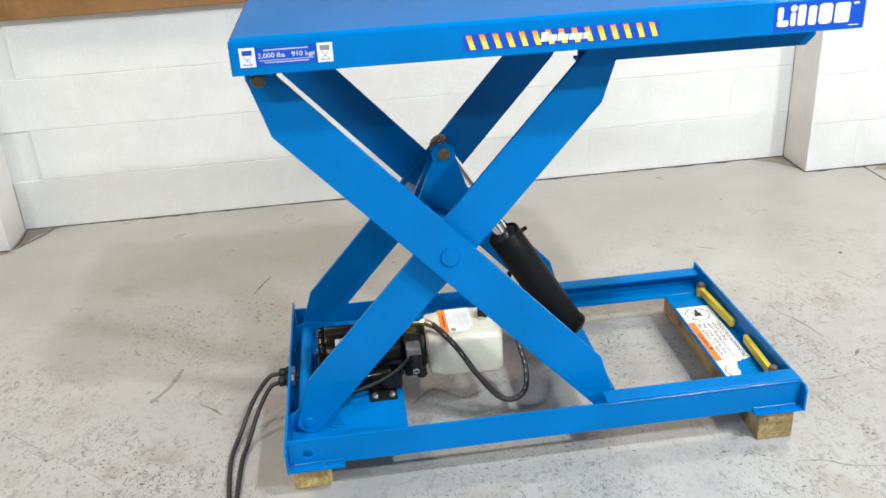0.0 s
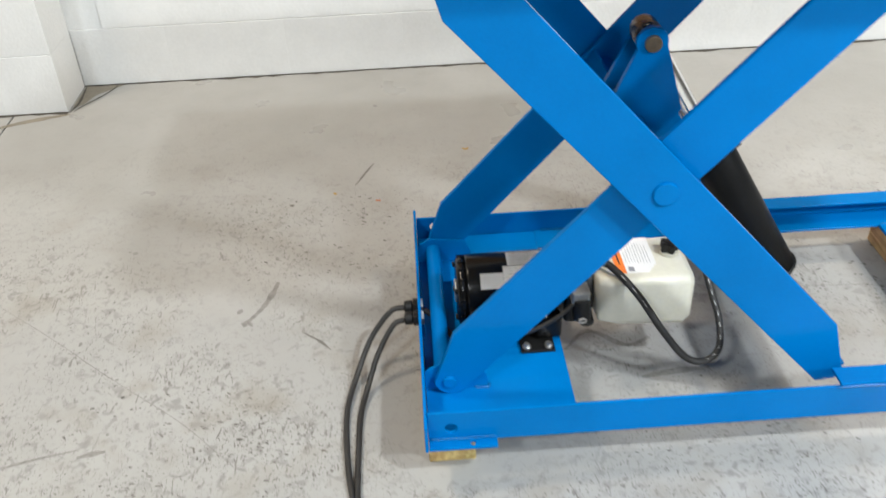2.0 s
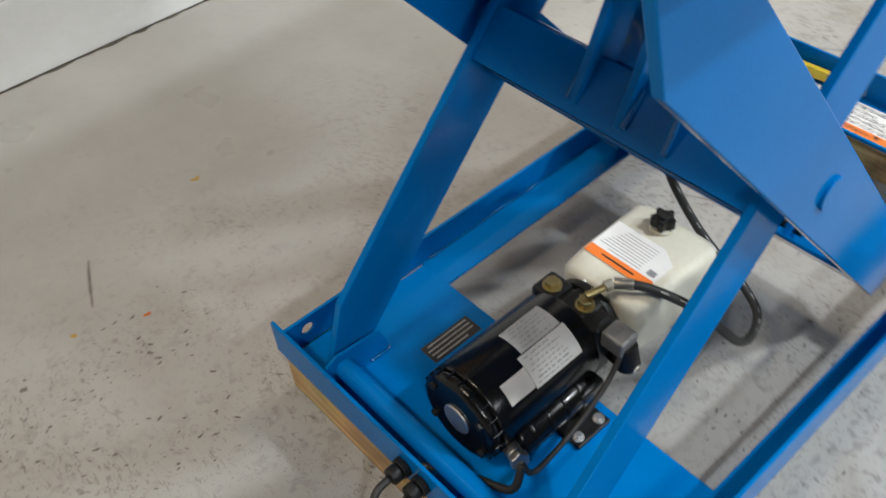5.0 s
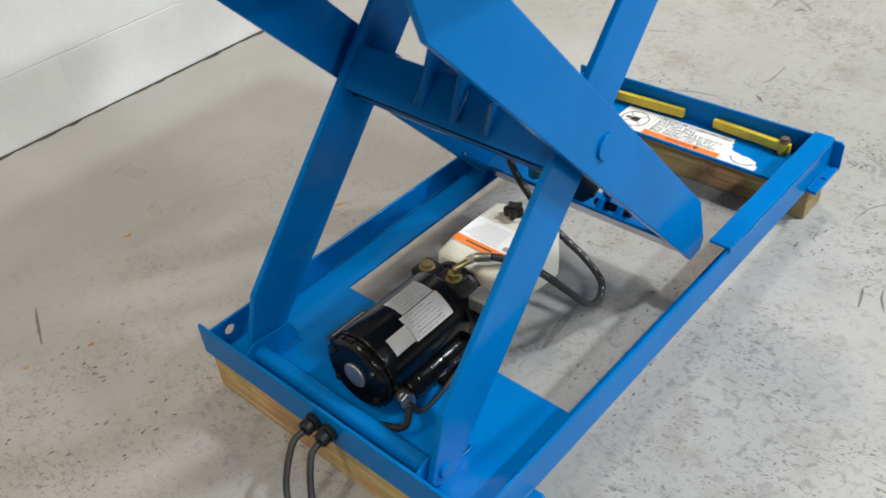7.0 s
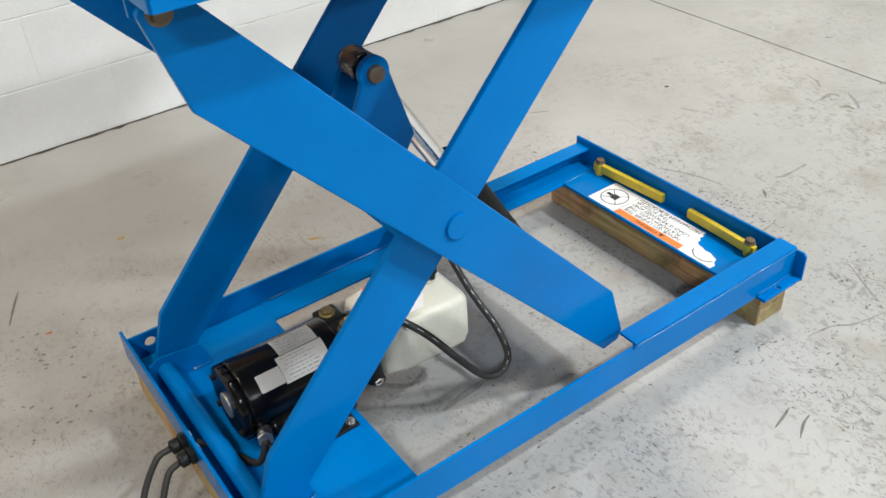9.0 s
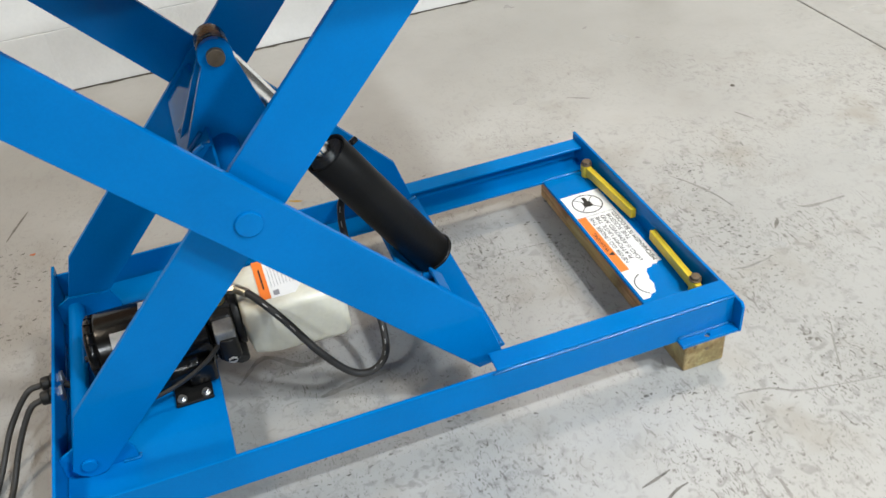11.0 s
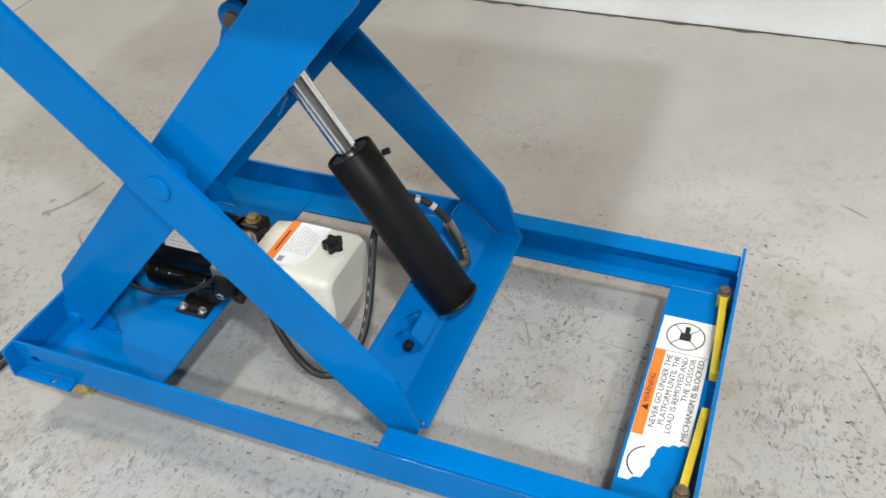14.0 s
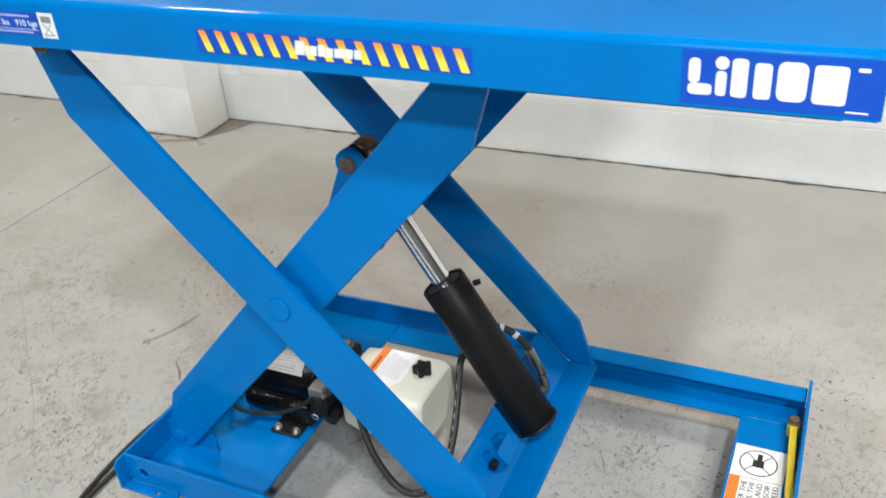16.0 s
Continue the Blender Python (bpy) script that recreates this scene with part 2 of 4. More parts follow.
def merged(bm, one):
    if bm is None:
        return one
    me = bpy.data.meshes.new("scratch")
    one.to_mesh(me)
    one.free()
    bm.from_mesh(me)
    bpy.data.meshes.remove(me)
    return bm


def plate(outline, y0, y1, bev=0.0015, axis="y", bm=None, holes=()):
    """A flat plate cut to an outline and given thickness. axis y: outline is (x, z); z: (x, y); x: (y, z). holes: (a, b, r)."""
    one = bmesh.new()

    def at(a, b, c):
        return {"y": (a, c, b), "z": (a, b, c), "x": (c, a, b)}[axis]
    loops = [outline] + [[(a + r * math.cos(k * math.tau / 14), b + r * math.sin(k * math.tau / 14)) for k in range(14)] for a, b, r in holes]
    edges = []
    for pts in loops:
        vs = [one.verts.new(at(a, b, y0)) for a, b in pts]
        edges += [one.edges.new((vs[i], vs[(i + 1) % len(vs)])) for i in range(len(vs))]
    faces = [g for g in bmesh.ops.triangle_fill(one, edges=edges, use_beauty=True)["geom"] if isinstance(g, bmesh.types.BMFace)]
    bmesh.ops.dissolve_limit(one, angle_limit=0.01, verts=one.verts[:], edges=one.edges[:])
    res = bmesh.ops.extrude_face_region(one, geom=one.faces[:])
    d = Vector(at(0, 0, y1 - y0))
    for g in res["geom"]:
        if isinstance(g, bmesh.types.BMVert):
            g.co += d
    bmesh.ops.recalc_face_normals(one, faces=one.faces)
    if bev:
        sharp = [e for e in one.edges if len(e.link_faces) == 2 and e.calc_face_angle(0) > 1.2]
        bmesh.ops.bevel(one, geom=sharp, offset=bev, segments=2, affect="EDGES", profile=0.5)
    return merged(bm, one)


def rod(p, q, r, seg=24, bev=0.0, bm=None, r2=None):
    one = bmesh.new()
    p, q = Vector(p), Vector(q)
    bmesh.ops.create_cone(one, cap_ends=True, segments=seg, radius1=r, radius2=r if r2 is None else r2, depth=(q - p).length)
    if bev:
        rims = [e for e in one.edges if len(e.link_faces) == 2 and e.calc_face_angle(0) > 1.2]
        bmesh.ops.bevel(one, geom=rims, offset=bev, segments=3, affect="EDGES", profile=0.5)
    m = Matrix.Translation((p + q) / 2) @ (q - p).to_track_quat("Z", "Y").to_matrix().to_4x4()
    bmesh.ops.transform(one, matrix=m, verts=one.verts)
    for f in one.faces:
        f.smooth = len(f.verts) == 4 and seg > 8
    for e in one.edges:
        if len(e.link_faces) == 2 and e.calc_face_angle(0) > 0.7:
            e.smooth = False
    return merged(bm, one)


def sleeve(p, q, r, wall, seg=40, slot=0.0, bm=None):
    """An open tube from p to q with a wall, a rounded rim and, if asked, a slot along its length."""
    one = bmesh.new()
    p, q = Vector(p), Vector(q)
    L = (q - p).length
    prof = [(r - wall, 0), (r - wall, L), (r - wall * 0.5, L + 0.001), (r, L - 0.001), (r, 0.001), (r - wall * 0.5, 0)]
    a0, span = slot / 2, math.tau - slot
    rings = []
    for k in range(seg + 1):
        a = a0 + span * k / seg
        rings.append([one.verts.new((c * math.cos(a), c * math.sin(a), h)) for c, h in prof])
    for k in range(seg):
        for i in range(len(prof)):
            j = (i + 1) % len(prof)
            f = one.faces.new((rings[k][i], rings[k][j], rings[k + 1][j], rings[k + 1][i]))
            f.smooth = True
    if slot:
        one.faces.new(rings[0])
        one.faces.new(rings[-1][::-1])
    else:
        bmesh.ops.remove_doubles(one, verts=one.verts, dist=1e-5)
    bmesh.ops.transform(one, matrix=Matrix.Translation(p) @ (q - p).to_track_quat("Z", "Y").to_matrix().to_4x4(), verts=one.verts)
    return merged(bm, one)


def smooth_path(pts, n=10):
    pts = [Vector(p) for p in pts]
    pts = [2 * pts[0] - pts[1]] + pts + [2 * pts[-1] - pts[-2]]
    out = []
    for i in range(1, len(pts) - 2):
        a, b, c, d = pts[i - 1:i + 3]
        for k in range(n):
            t = k / n
            out.append(0.5 * (2 * b + (c - a) * t + (2 * a - 5 * b + 4 * c - d) * t * t + (3 * b - a - 3 * c + d) * t ** 3))
    return out + [pts[-2]]


def cord(pts, r, n=10, seg=12, bm=None):
    """A round flexible line along smooth points."""
    one = bmesh.new()
    path = smooth_path(pts, n)
    up = Vector((0.13, 0.21, 1)).normalized()
    rings = []
    for i, p in enumerate(path):
        d = (path[min(i + 1, len(path) - 1)] - path[max(i - 1, 0)]).normalized()
        s = d.cross(up)
        s = (s if s.length > 1e-3 else d.cross(Vector((1, 0, 0)))).normalized()
        up = s.cross(d).normalized()
        rings.append([one.verts.new(p + r * (math.cos(k * math.tau / seg) * s + math.sin(k * math.tau / seg) * up)) for k in range(seg)])
    for a, b in zip(rings, rings[1:]):
        for k in range(seg):
            f = one.faces.new((a[k], a[(k + 1) % seg], b[(k + 1) % seg], b[k]))
            f.smooth = True
    one.faces.new(rings[0][::-1])
    one.faces.new(rings[-1])
    return merged(bm, one)


def ring(cx, cy, cz, r, w, axis, t=0.0006, seg=32):
    """A flat printed ring."""
    one = bmesh.new()
    for k in range(seg):
        a, b = k * math.tau / seg, (k + 1) * math.tau / seg
        vs = []
        for rr, aa in ((r, a), (r, b), (r - w, b), (r - w, a)):
            u, v = rr * math.cos(aa), rr * math.sin(aa)
            vs.append(one.verts.new({"z": (cx + u, cy + v, cz + t), "y": (cx + u, cy - t, cz + v)}[axis]))
        one.faces.new(vs)
    bmesh.ops.remove_doubles(one, verts=one.verts, dist=1e-6)
    bmesh.ops.solidify(one, geom=one.faces[:], thickness=0.0003)
    return one


def words(body, size, m, material, parent, name="printed_text", align="CENTER", width=None):
    """A line of print as thin raised mesh, at pose m."""
    cu = bpy.data.curves.new(name, "FONT")
    cu.body, cu.size, cu.extrude, cu.align_x, cu.align_y, cu.resolution_u = body, size, 0.0002, align, "CENTER", 3
    cu.offset = 0.0
    tmp = new("scratch", cu)
    me = bpy.data.meshes.new_from_object(tmp.evaluated_get(bpy.context.evaluated_depsgraph_get()))
    bpy.data.objects.remove(tmp)
    bpy.data.curves.remove(cu)
    me.name = name
    if width:
        xs = [v.co.x for v in me.vertices]
        me.transform(Matrix.Diagonal((width / max(1e-6, max(xs) - min(xs)), 1, 1, 1)))
    me.transform(m)
    me.materials.clear()
    me.materials.append(material)
    ob = new(name, me)
    ob.parent = parent
    return ob


def hexbolt(p, d, r, h, washer=0.0):
    """A hexagon head on its washer, standing along d from p."""
    p, d = Vector(p), Vector(d)
    bm = rod(p, p + d * h, r, 6, r * 0.12)
    if washer:
        rod(p - d * 0.001, p + d * 0.002, washer, 20, 0.0006, bm)
    return bm


# ---- the room ----
YW = 1.87                      # face of the block wall
PILASTERS = ((-1.54, -1.135), (2.09, 2.50))
PY = 1.667                     # face of the pilasters

floor = tagged(part("floor", box(-6, 8, -8, 2.4, -0.2, -0.03), GRIME), "grey painted concrete floor with scuffs and saw-cut joints", "floor", kind="structure")
for fx0, fx1 in ((-6, -1.3195), (-1.3135, 2.342), (2.348, 8)):
    part("floor_slab", box(fx0, fx1, -8, 2.3, -0.0295, 0.0, 0.002, 1), FLOOR, floor)

back = tagged(part("wall_north", box(-6, 8, YW + 0.0085, YW + 0.2, 0.0005, 4.2), JOINT), "white painted concrete block wall", "wall", kind="structure")
# Unseen walls and ceiling added to close the room, dark to limit fill.
for name, b in (("wall_south", (-6, 8, -8.2, -8, 0.0005, 4.2)), ("wall_west", (-6.2, -6, -8.2, YW + 0.2, 0.0005, 4.2)), ("wall_east", (8, 8.2, -8.2, YW + 0.2, 0.0005, 4.2))):
    tagged(part(name, box(*b), GREYWALL), "plain dark grey wall, unseen, added to close the room", "wall", kind="structure")
tagged(part("ceiling", box(-6.2, 8.2, -8.2, YW + 0.2, 4.2, 4.4), GREYWALL), "plain dark grey ceiling, unseen, added to close the room", "ceiling", kind="structure")
piers = []
for k, (a, b) in enumerate(PILASTERS):
    piers.append(tagged(part(f"pilaster_{k + 1}", box(a + 0.006, b - 0.006, PY + 0.006, YW + 0.008, 0.0005, 4.2), JOINT), "white painted concrete block pilaster against the wall", "pilaster", kind="structure"))

# brown panelling on the wall from the fourth course up
# its unseen height is added so the platform top mirrors something dark
board = tagged(part("wall_panel", box(-1.13, 2.085, YW - 0.045, YW - 0.0005, 0.838, 2.3, 0.004), BOARD), "brown varnished wooden board on the wall, with unseen panelling added above", "wall panel", kind="structure")

# dirt along the foot of the wall, floor stains and scuffs
rnd = random.Random(7)


def flat_patch(outline, z, material, name, label):
    return tagged(part(name, plate(outline, z - 0.0002, z, 0, "z"), material), label, "floor mark", kind="structure")


def streak(pts, w, z, material, name, label):
    path = smooth_path([(x, y, 0) for x, y in pts], 5)
    left, right = [], []
    for i, p in enumerate(path):
        d = (path[min(i + 1, len(path) - 1)] - path[max(i - 1, 0)]).normalized()
        s = Vector((-d.y, d.x, 0)) * w * (0.35 + 0.65 * math.sin(math.pi * (i + 0.4) / len(path))) * rnd.uniform(0.7, 1.25)
        left.append((p + s)[:2])
        right.append((p - s)[:2])
    return flat_patch(left + right[::-1], z, material, name, label)


def foot_dirt(x0, x1, y, axis="x"):
    n = max(4, int(abs(x1 - x0) / 0.03))
    a, b = [], []
    for k in range(n + 1):
        u = x0 + (x1 - x0) * k / n
        a.append((u, y + 0.004))
        b.append((u, y - 0.003 - 0.014 * rnd.random() ** 2))
    pts = a + b[::-1]
    if axis == "y":
        pts = [(q, p) for p, q in pts]
    return flat_patch(pts, 0.0009, GRIME, "dirt_line", "dark dirt line at the foot of the wall")


foot_dirt(PILASTERS[0][1], PILASTERS[1][0], YW)
foot_dirt(-4.2, PILASTERS[0][0], YW)
for a, b in PILASTERS:
    foot_dirt(a, b, PY)
streak([(-1.13, 1.66), (-1.118, 1.74), (-1.128, 1.865)], 0.004, 0.0012, GRIME, "dirt_line", "dark dirt line at the foot of the pilaster")
streak([(2.087, 1.66), (2.084, 1.76), (2.086, 1.865)], 0.005, 0.0012, GRIME, "dirt_line", "dark dirt line at the foot of the pilaster")
flat_patch([(-1.13, 1.865), (-1.13, 1.69), (-1.10, 1.72), (-1.075, 1.79), (-1.02, 1.84), (-0.99, 1.866)], 0.0006, STAIN, "corner_stain", "brown bare patch in the wall corner")
flat_patch([(2.085, 1.865), (2.085, 1.70), (2.06, 1.74), (2.03, 1.79), (1.98, 1.835), (1.94, 1.866)], 0.0006, STAIN, "corner_stain", "brown bare patch in the wall corner")
flat_patch([(2.36, 1.62), (2.42, 1.60), (2.50, 1.56), (2.56, 1.60), (2.54, 1.64), (2.40, 1.65)], 0.0006, STAIN, "corner_stain", "brown rough patch on the floor")
streak([(-1.015, 1.88), (-1.026, 1.83), (-1.059, 1.768), (-1.094, 1.716), (-1.118, 1.672)], 0.004, 0.0013, GRIME, "dirt_line", "dark edge of the bare patch in the wall corner")
streak([(-1.123, 1.65), (-1.206, 1.63), (-1.286, 1.602), (-1.368, 1.561)], 0.012, 0.0007, STAIN, "corner_stain", "brown streak of dirt before the pilaster")
SM = "grey scuff mark on the painted floor"
streak([(-0.338, 0.652), (-0.348, 0.606), (-0.367, 0.553), (-0.396, 0.503)], 0.0075, 0.0005, SMEAR, "scuff_mark", SM)
flat_patch([(-0.41, 0.502), (-0.398, 0.512), (-0.384, 0.500), (-0.380, 0.486), (-0.392, 0.496), (-0.402, 0.488)], 0.0007, SMEAR, "scuff_mark", SM)
streak([(-0.423, 0.549), (-0.418, 0.546), (-0.412, 0.543)], 0.008, 0.0005, SMEAR, "scuff_mark", SM)
streak([(-0.112, 1.20), (-0.134, 1.151), (-0.162, 1.082)], 0.0035, 0.0005, SCUFF, "scuff_mark", SM)
streak([(-0.262, 0.455), (-0.225, 0.424), (-0.199, 0.393)], 0.003, 0.0005, SCUFF, "scuff_mark", SM)
streak([(-1.019, 0.638), (-0.842, 0.496), (-0.678, 0.354), (-0.493, 0.202), (-0.368, 0.074)], 0.0008, 0.0005, SMEAR, "scuff_mark", SM)
streak([(-0.88, 0.09), (-0.776, 0.125), (-0.682, 0.146)], 0.003, 0.0005, SMEAR, "scuff_mark", SM)
streak([(-0.679, 0.126), (-0.652, 0.133), (-0.626, 0.137)], 0.007, 0.0007, SMEAR, "scuff_mark", SM)
streak([(1.829, 0.924), (1.834, 0.928), (1.841, 0.926)], 0.007, 0.0005, GRIME, "scuff_mark", "dark spot on the painted floor")
streak([(1.388, 1.085), (1.418, 1.068), (1.447, 1.050)], 0.0028, 0.0005, SMEAR, "scuff_mark", SM)
streak([(1.44, 0.612), (1.468, 0.565), (1.496, 0.498), (1.508, 0.435)], 0.003, 0.0005, SMEAR, "scuff_mark", SM)
streak([(1.756, 0.801), (1.771, 0.77), (1.781, 0.747)], 0.003, 0.0005, SMEAR, "scuff_mark", SM)
streak([(1.39, -0.093), (1.424, -0.03), (1.452, 0.015)], 0.0025, 0.0005, SMEAR, "scuff_mark", SM)
streak([(0.917, -0.182), (0.95, -0.175), (0.979, -0.167)], 0.0026, 0.0005, SCUFF, "scuff_mark", SM)
streak([(0.931, -0.227), (0.965, -0.209), (0.994, -0.202)], 0.0024, 0.0005, SCUFF, "scuff_mark", SM)
streak([(0.70, 0.516), (0.90, 0.507), (1.03, 0.500), (1.09, 0.487)], 0.0007, 0.0005, SMEAR, "hairline_crack", "hairline crack in the painted floor")
streak([(0.826, 0.508), (0.842, 0.480), (0.854, 0.449)], 0.0022, 0.0007, SMEAR, "scuff_mark", SM)
streak([(1.177, -0.066), (1.243, -0.078), (1.297, -0.107), (1.453, -0.136)], 0.0022, 0.0005, SMEAR, "scuff_mark", SM)
streak([(1.385, 0.240), (1.412, 0.234), (1.472, 0.241)], 0.0028, 0.0005, SMEAR, "scuff_mark", SM)
streak([(0.31, 0.344), (0.37, 0.40), (0.44, 0.347), (0.50, 0.365)], 0.006, 0.0005, SMEAR, "scuff_mark", SM)
streak([(0.455, 0.245), (0.52, 0.255), (0.60, 0.262)], 0.008, 0.0005, SMEAR, "scuff_mark", SM)

streak([(2.1, 0.56), (2.163, 0.561), (2.169, 0.534)], 0.008, 0.0005, SMEAR, "floor_chip", "shallow brown-grey chip beside the floor joint")
streak([(2.206, 0.533), (2.17, 0.48), (2.142, 0.453)], 0.005, 0.0005, SMEAR, "floor_chip", "shallow brown-grey chip beside the floor joint")
streak([(2.108, 0.493), (2.129, 0.482), (2.127, 0.459)], 0.008, 0.0005, STAIN, "floor_chip", "shallow brown-grey chip beside the floor joint")
streak([(2.328, 0.507), (2.372, 0.478), (2.379, 0.428), (2.388, 0.384)], 0.009, 0.0005, SMEAR, "floor_chip", "shallow brown-grey chip beside the floor joint")
streak([(2.352, 0.322), (2.372, 0.305), (2.365, 0.273)], 0.012, 0.0005, STAIN, "floor_chip", "shallow brown-grey chip beside the floor joint")
streak([(2.468, 0.357), (2.536, 0.329), (2.604, 0.304)], 0.011, 0.0005, STAIN, "floor_chip", "shallow brown-grey chip beside the floor joint")
streak([(2.378, 0.245), (2.401, 0.225), (2.377, 0.184)], 0.009, 0.0005, SMEAR, "floor_chip", "shallow brown-grey chip beside the floor joint")
streak([(2.22, 0.688), (2.207, 0.643), (2.178, 0.612)], 0.004, 0.0005, SMEAR, "floor_chip", "shallow brown-grey chip beside the floor joint")
streak([(1.64, 0.371), (1.67, 0.359), (1.759, 0.358)], 0.004, 0.0005, SMEAR, "floor_chip", "shallow brown-grey chip beside the floor joint")
streak([(1.57, 0.353), (1.559, 0.339), (1.543, 0.323)], 0.004, 0.0005, SCUFF, "floor_chip", "shallow brown-grey chip beside the floor joint")
streak([(2.547, 0.539), (2.591, 0.513), (2.558, 0.48)], 0.006, 0.0005, SMEAR, "floor_chip", "shallow brown-grey chip beside the floor joint")


def flecks(line, spread, count, seed, material, label):
    """Chips of worn paint strewn along a line, each a small uneven sliver."""
    pick = random.Random(seed)
    path = smooth_path([(x, y, 0) for x, y in line], 6)
    verts, faces = [], []
    for _ in range(count):
        p = pick.choice(path)
        cx, cy = p.x + pick.gauss(0, spread), p.y + pick.gauss(0, spread)
        size, turn, n = 0.0009 + 0.0036 * pick.random() ** 2.2, pick.uniform(-0.9, 0.6), 7
        first = len(verts)
        for k in range(n):
            a = k * math.tau / n
            u, v = size * pick.uniform(0.6, 2.1) * math.cos(a), size * pick.uniform(0.35, 0.8) * math.sin(a)
            verts.append((cx + u * math.cos(turn) - v * math.sin(turn), cy + u * math.sin(turn) + v * math.cos(turn), 0.0004))
        faces.append(tuple(range(first, first + n)))
    me = bpy.data.meshes.new("paint_chips")
    me.from_pydata(verts, [], faces)
    me.materials.append(material)
    return tagged(new("paint_chips", me), label, "floor mark", kind="structure")


CHIP = mat("worn_grey_chip", (0.185, 0.175, 0.16), 0.7, var=0.3, scale=40, fine=300, bump=0.1)
CH = "tiny grey chips and scuffs in the floor paint"
flecks([(1.48, 0.66), (1.49, 0.58), (1.452, 0.46), (1.455, 0.36), (1.444, 0.30), (1.452, 0.16)], 0.022, 190, 21, CHIP, CH)
flecks([(-0.65, 0.31), (-0.48, 0.19), (-0.38, 0.23), (-0.30, 0.13), (-0.266, 0.045)], 0.045, 190, 22, CHIP, CH)
flecks([(-0.757, 0.108), (-0.65, 0.0), (-0.57, 0.03), (-0.44, -0.06)], 0.04, 110, 23, CHIP, CH)
flecks([(-0.40, 0.95), (-0.31, 0.90), (-0.15, 0.92), (-0.05, 0.97)], 0.05, 120, 24, CHIP, CH)
flecks([(-0.423, 0.778), (-0.33, 0.80), (-0.207, 0.696), (-0.06, 0.76)], 0.05, 110, 25, CHIP, CH)
flecks([(1.01, 0.0), (1.03, -0.03), (1.09, -0.05), (1.13, -0.045)], 0.018, 60, 26, CHIP, CH)
flecks([(1.10, -0.17), (1.20, -0.11), (1.42, -0.05), (1.514, 0.015)], 0.045, 140, 27, CHIP, CH)
flecks([(0.80, 0.30), (0.90, 0.40), (1.02, 0.47), (1.04, 0.56)], 0.07, 130, 28, CHIP, CH)
flecks([(0.40, 0.10), (0.62, 0.12), (0.80, 0.16)], 0.05, 110, 29, CHIP, CH)
flecks([(0.95, 0.80), (1.12, 0.74), (1.30, 0.85)], 0.06, 90, 30, CHIP, CH)
FLECK = mat("orange_paint_fleck", (0.5, 0.12, 0.02), 0.6)
STRAW = mat("yellow_brown_fleck", (0.42, 0.26, 0.04), 0.6)
streak([(-0.104, 0.998), (-0.095, 0.995), (-0.092, 0.999)], 0.004, 0.0005, FLECK, "paint_fleck", "small orange paint fleck on the floor")
streak([(0.535, 0.937), (0.547, 0.929), (0.566, 0.921)], 0.0045, 0.0005, STRAW, "paint_fleck", "small yellow-brown streak on the floor")
streak([(0.153, 1.262), (0.163, 1.255), (0.172, 1.262)], 0.005, 0.0005, STRAW, "paint_fleck", "small brown fleck on the floor")
streak([(-0.222, 1.049), (-0.214, 1.041)], 0.005, 0.0005, STRAW, "paint_fleck", "small brown fleck on the floor")
streak([(-0.34, 0.998), (-0.328, 0.994)], 0.005, 0.0005, SCUFF, "scuff_mark", SM)


# ---- the lift table ----
lift = empty("lift_table", "blue scissor lift table raised on two timber blocks", "lift table")
PX, PZ = 0.406, 0.545          # main pivot
DX, DZ = 0.672, 0.740          # half-angle of the scissor
YC = 0.347                     # middle of the base


def along(u, v, sign):
    """A point of an arm: u along it from the pivot, v across it. sign 1: falls to the right; -1: rises to the right."""
    if sign > 0:
        return PX + u * DX + v * DZ, PZ - u * DZ + v * DX
    return PX + u * DX + v * DZ, PZ + u * DZ - v * DX


def arc(cu, cv, r, a0, a1, n=7):
    return [(cu + r * math.cos(radians(a0 + (a1 - a0) * k / n)), cv + r * math.sin(radians(a0 + (a1 - a0) * k / n))) for k in range(n + 1)]


OUTER = [(-0.455, -0.05), (-0.566, 0.004), (-0.582, 0.05), (0.455, 0.05), (0.556, 0.001), (0.566, -0.020), (0.545, -0.05)]
INNER = [(-0.455, -0.052)] + arc(-0.541, 0.018, 0.034, 215, 90) + [(0.455, 0.05), (0.566, 0.0), (0.582, -0.05)]


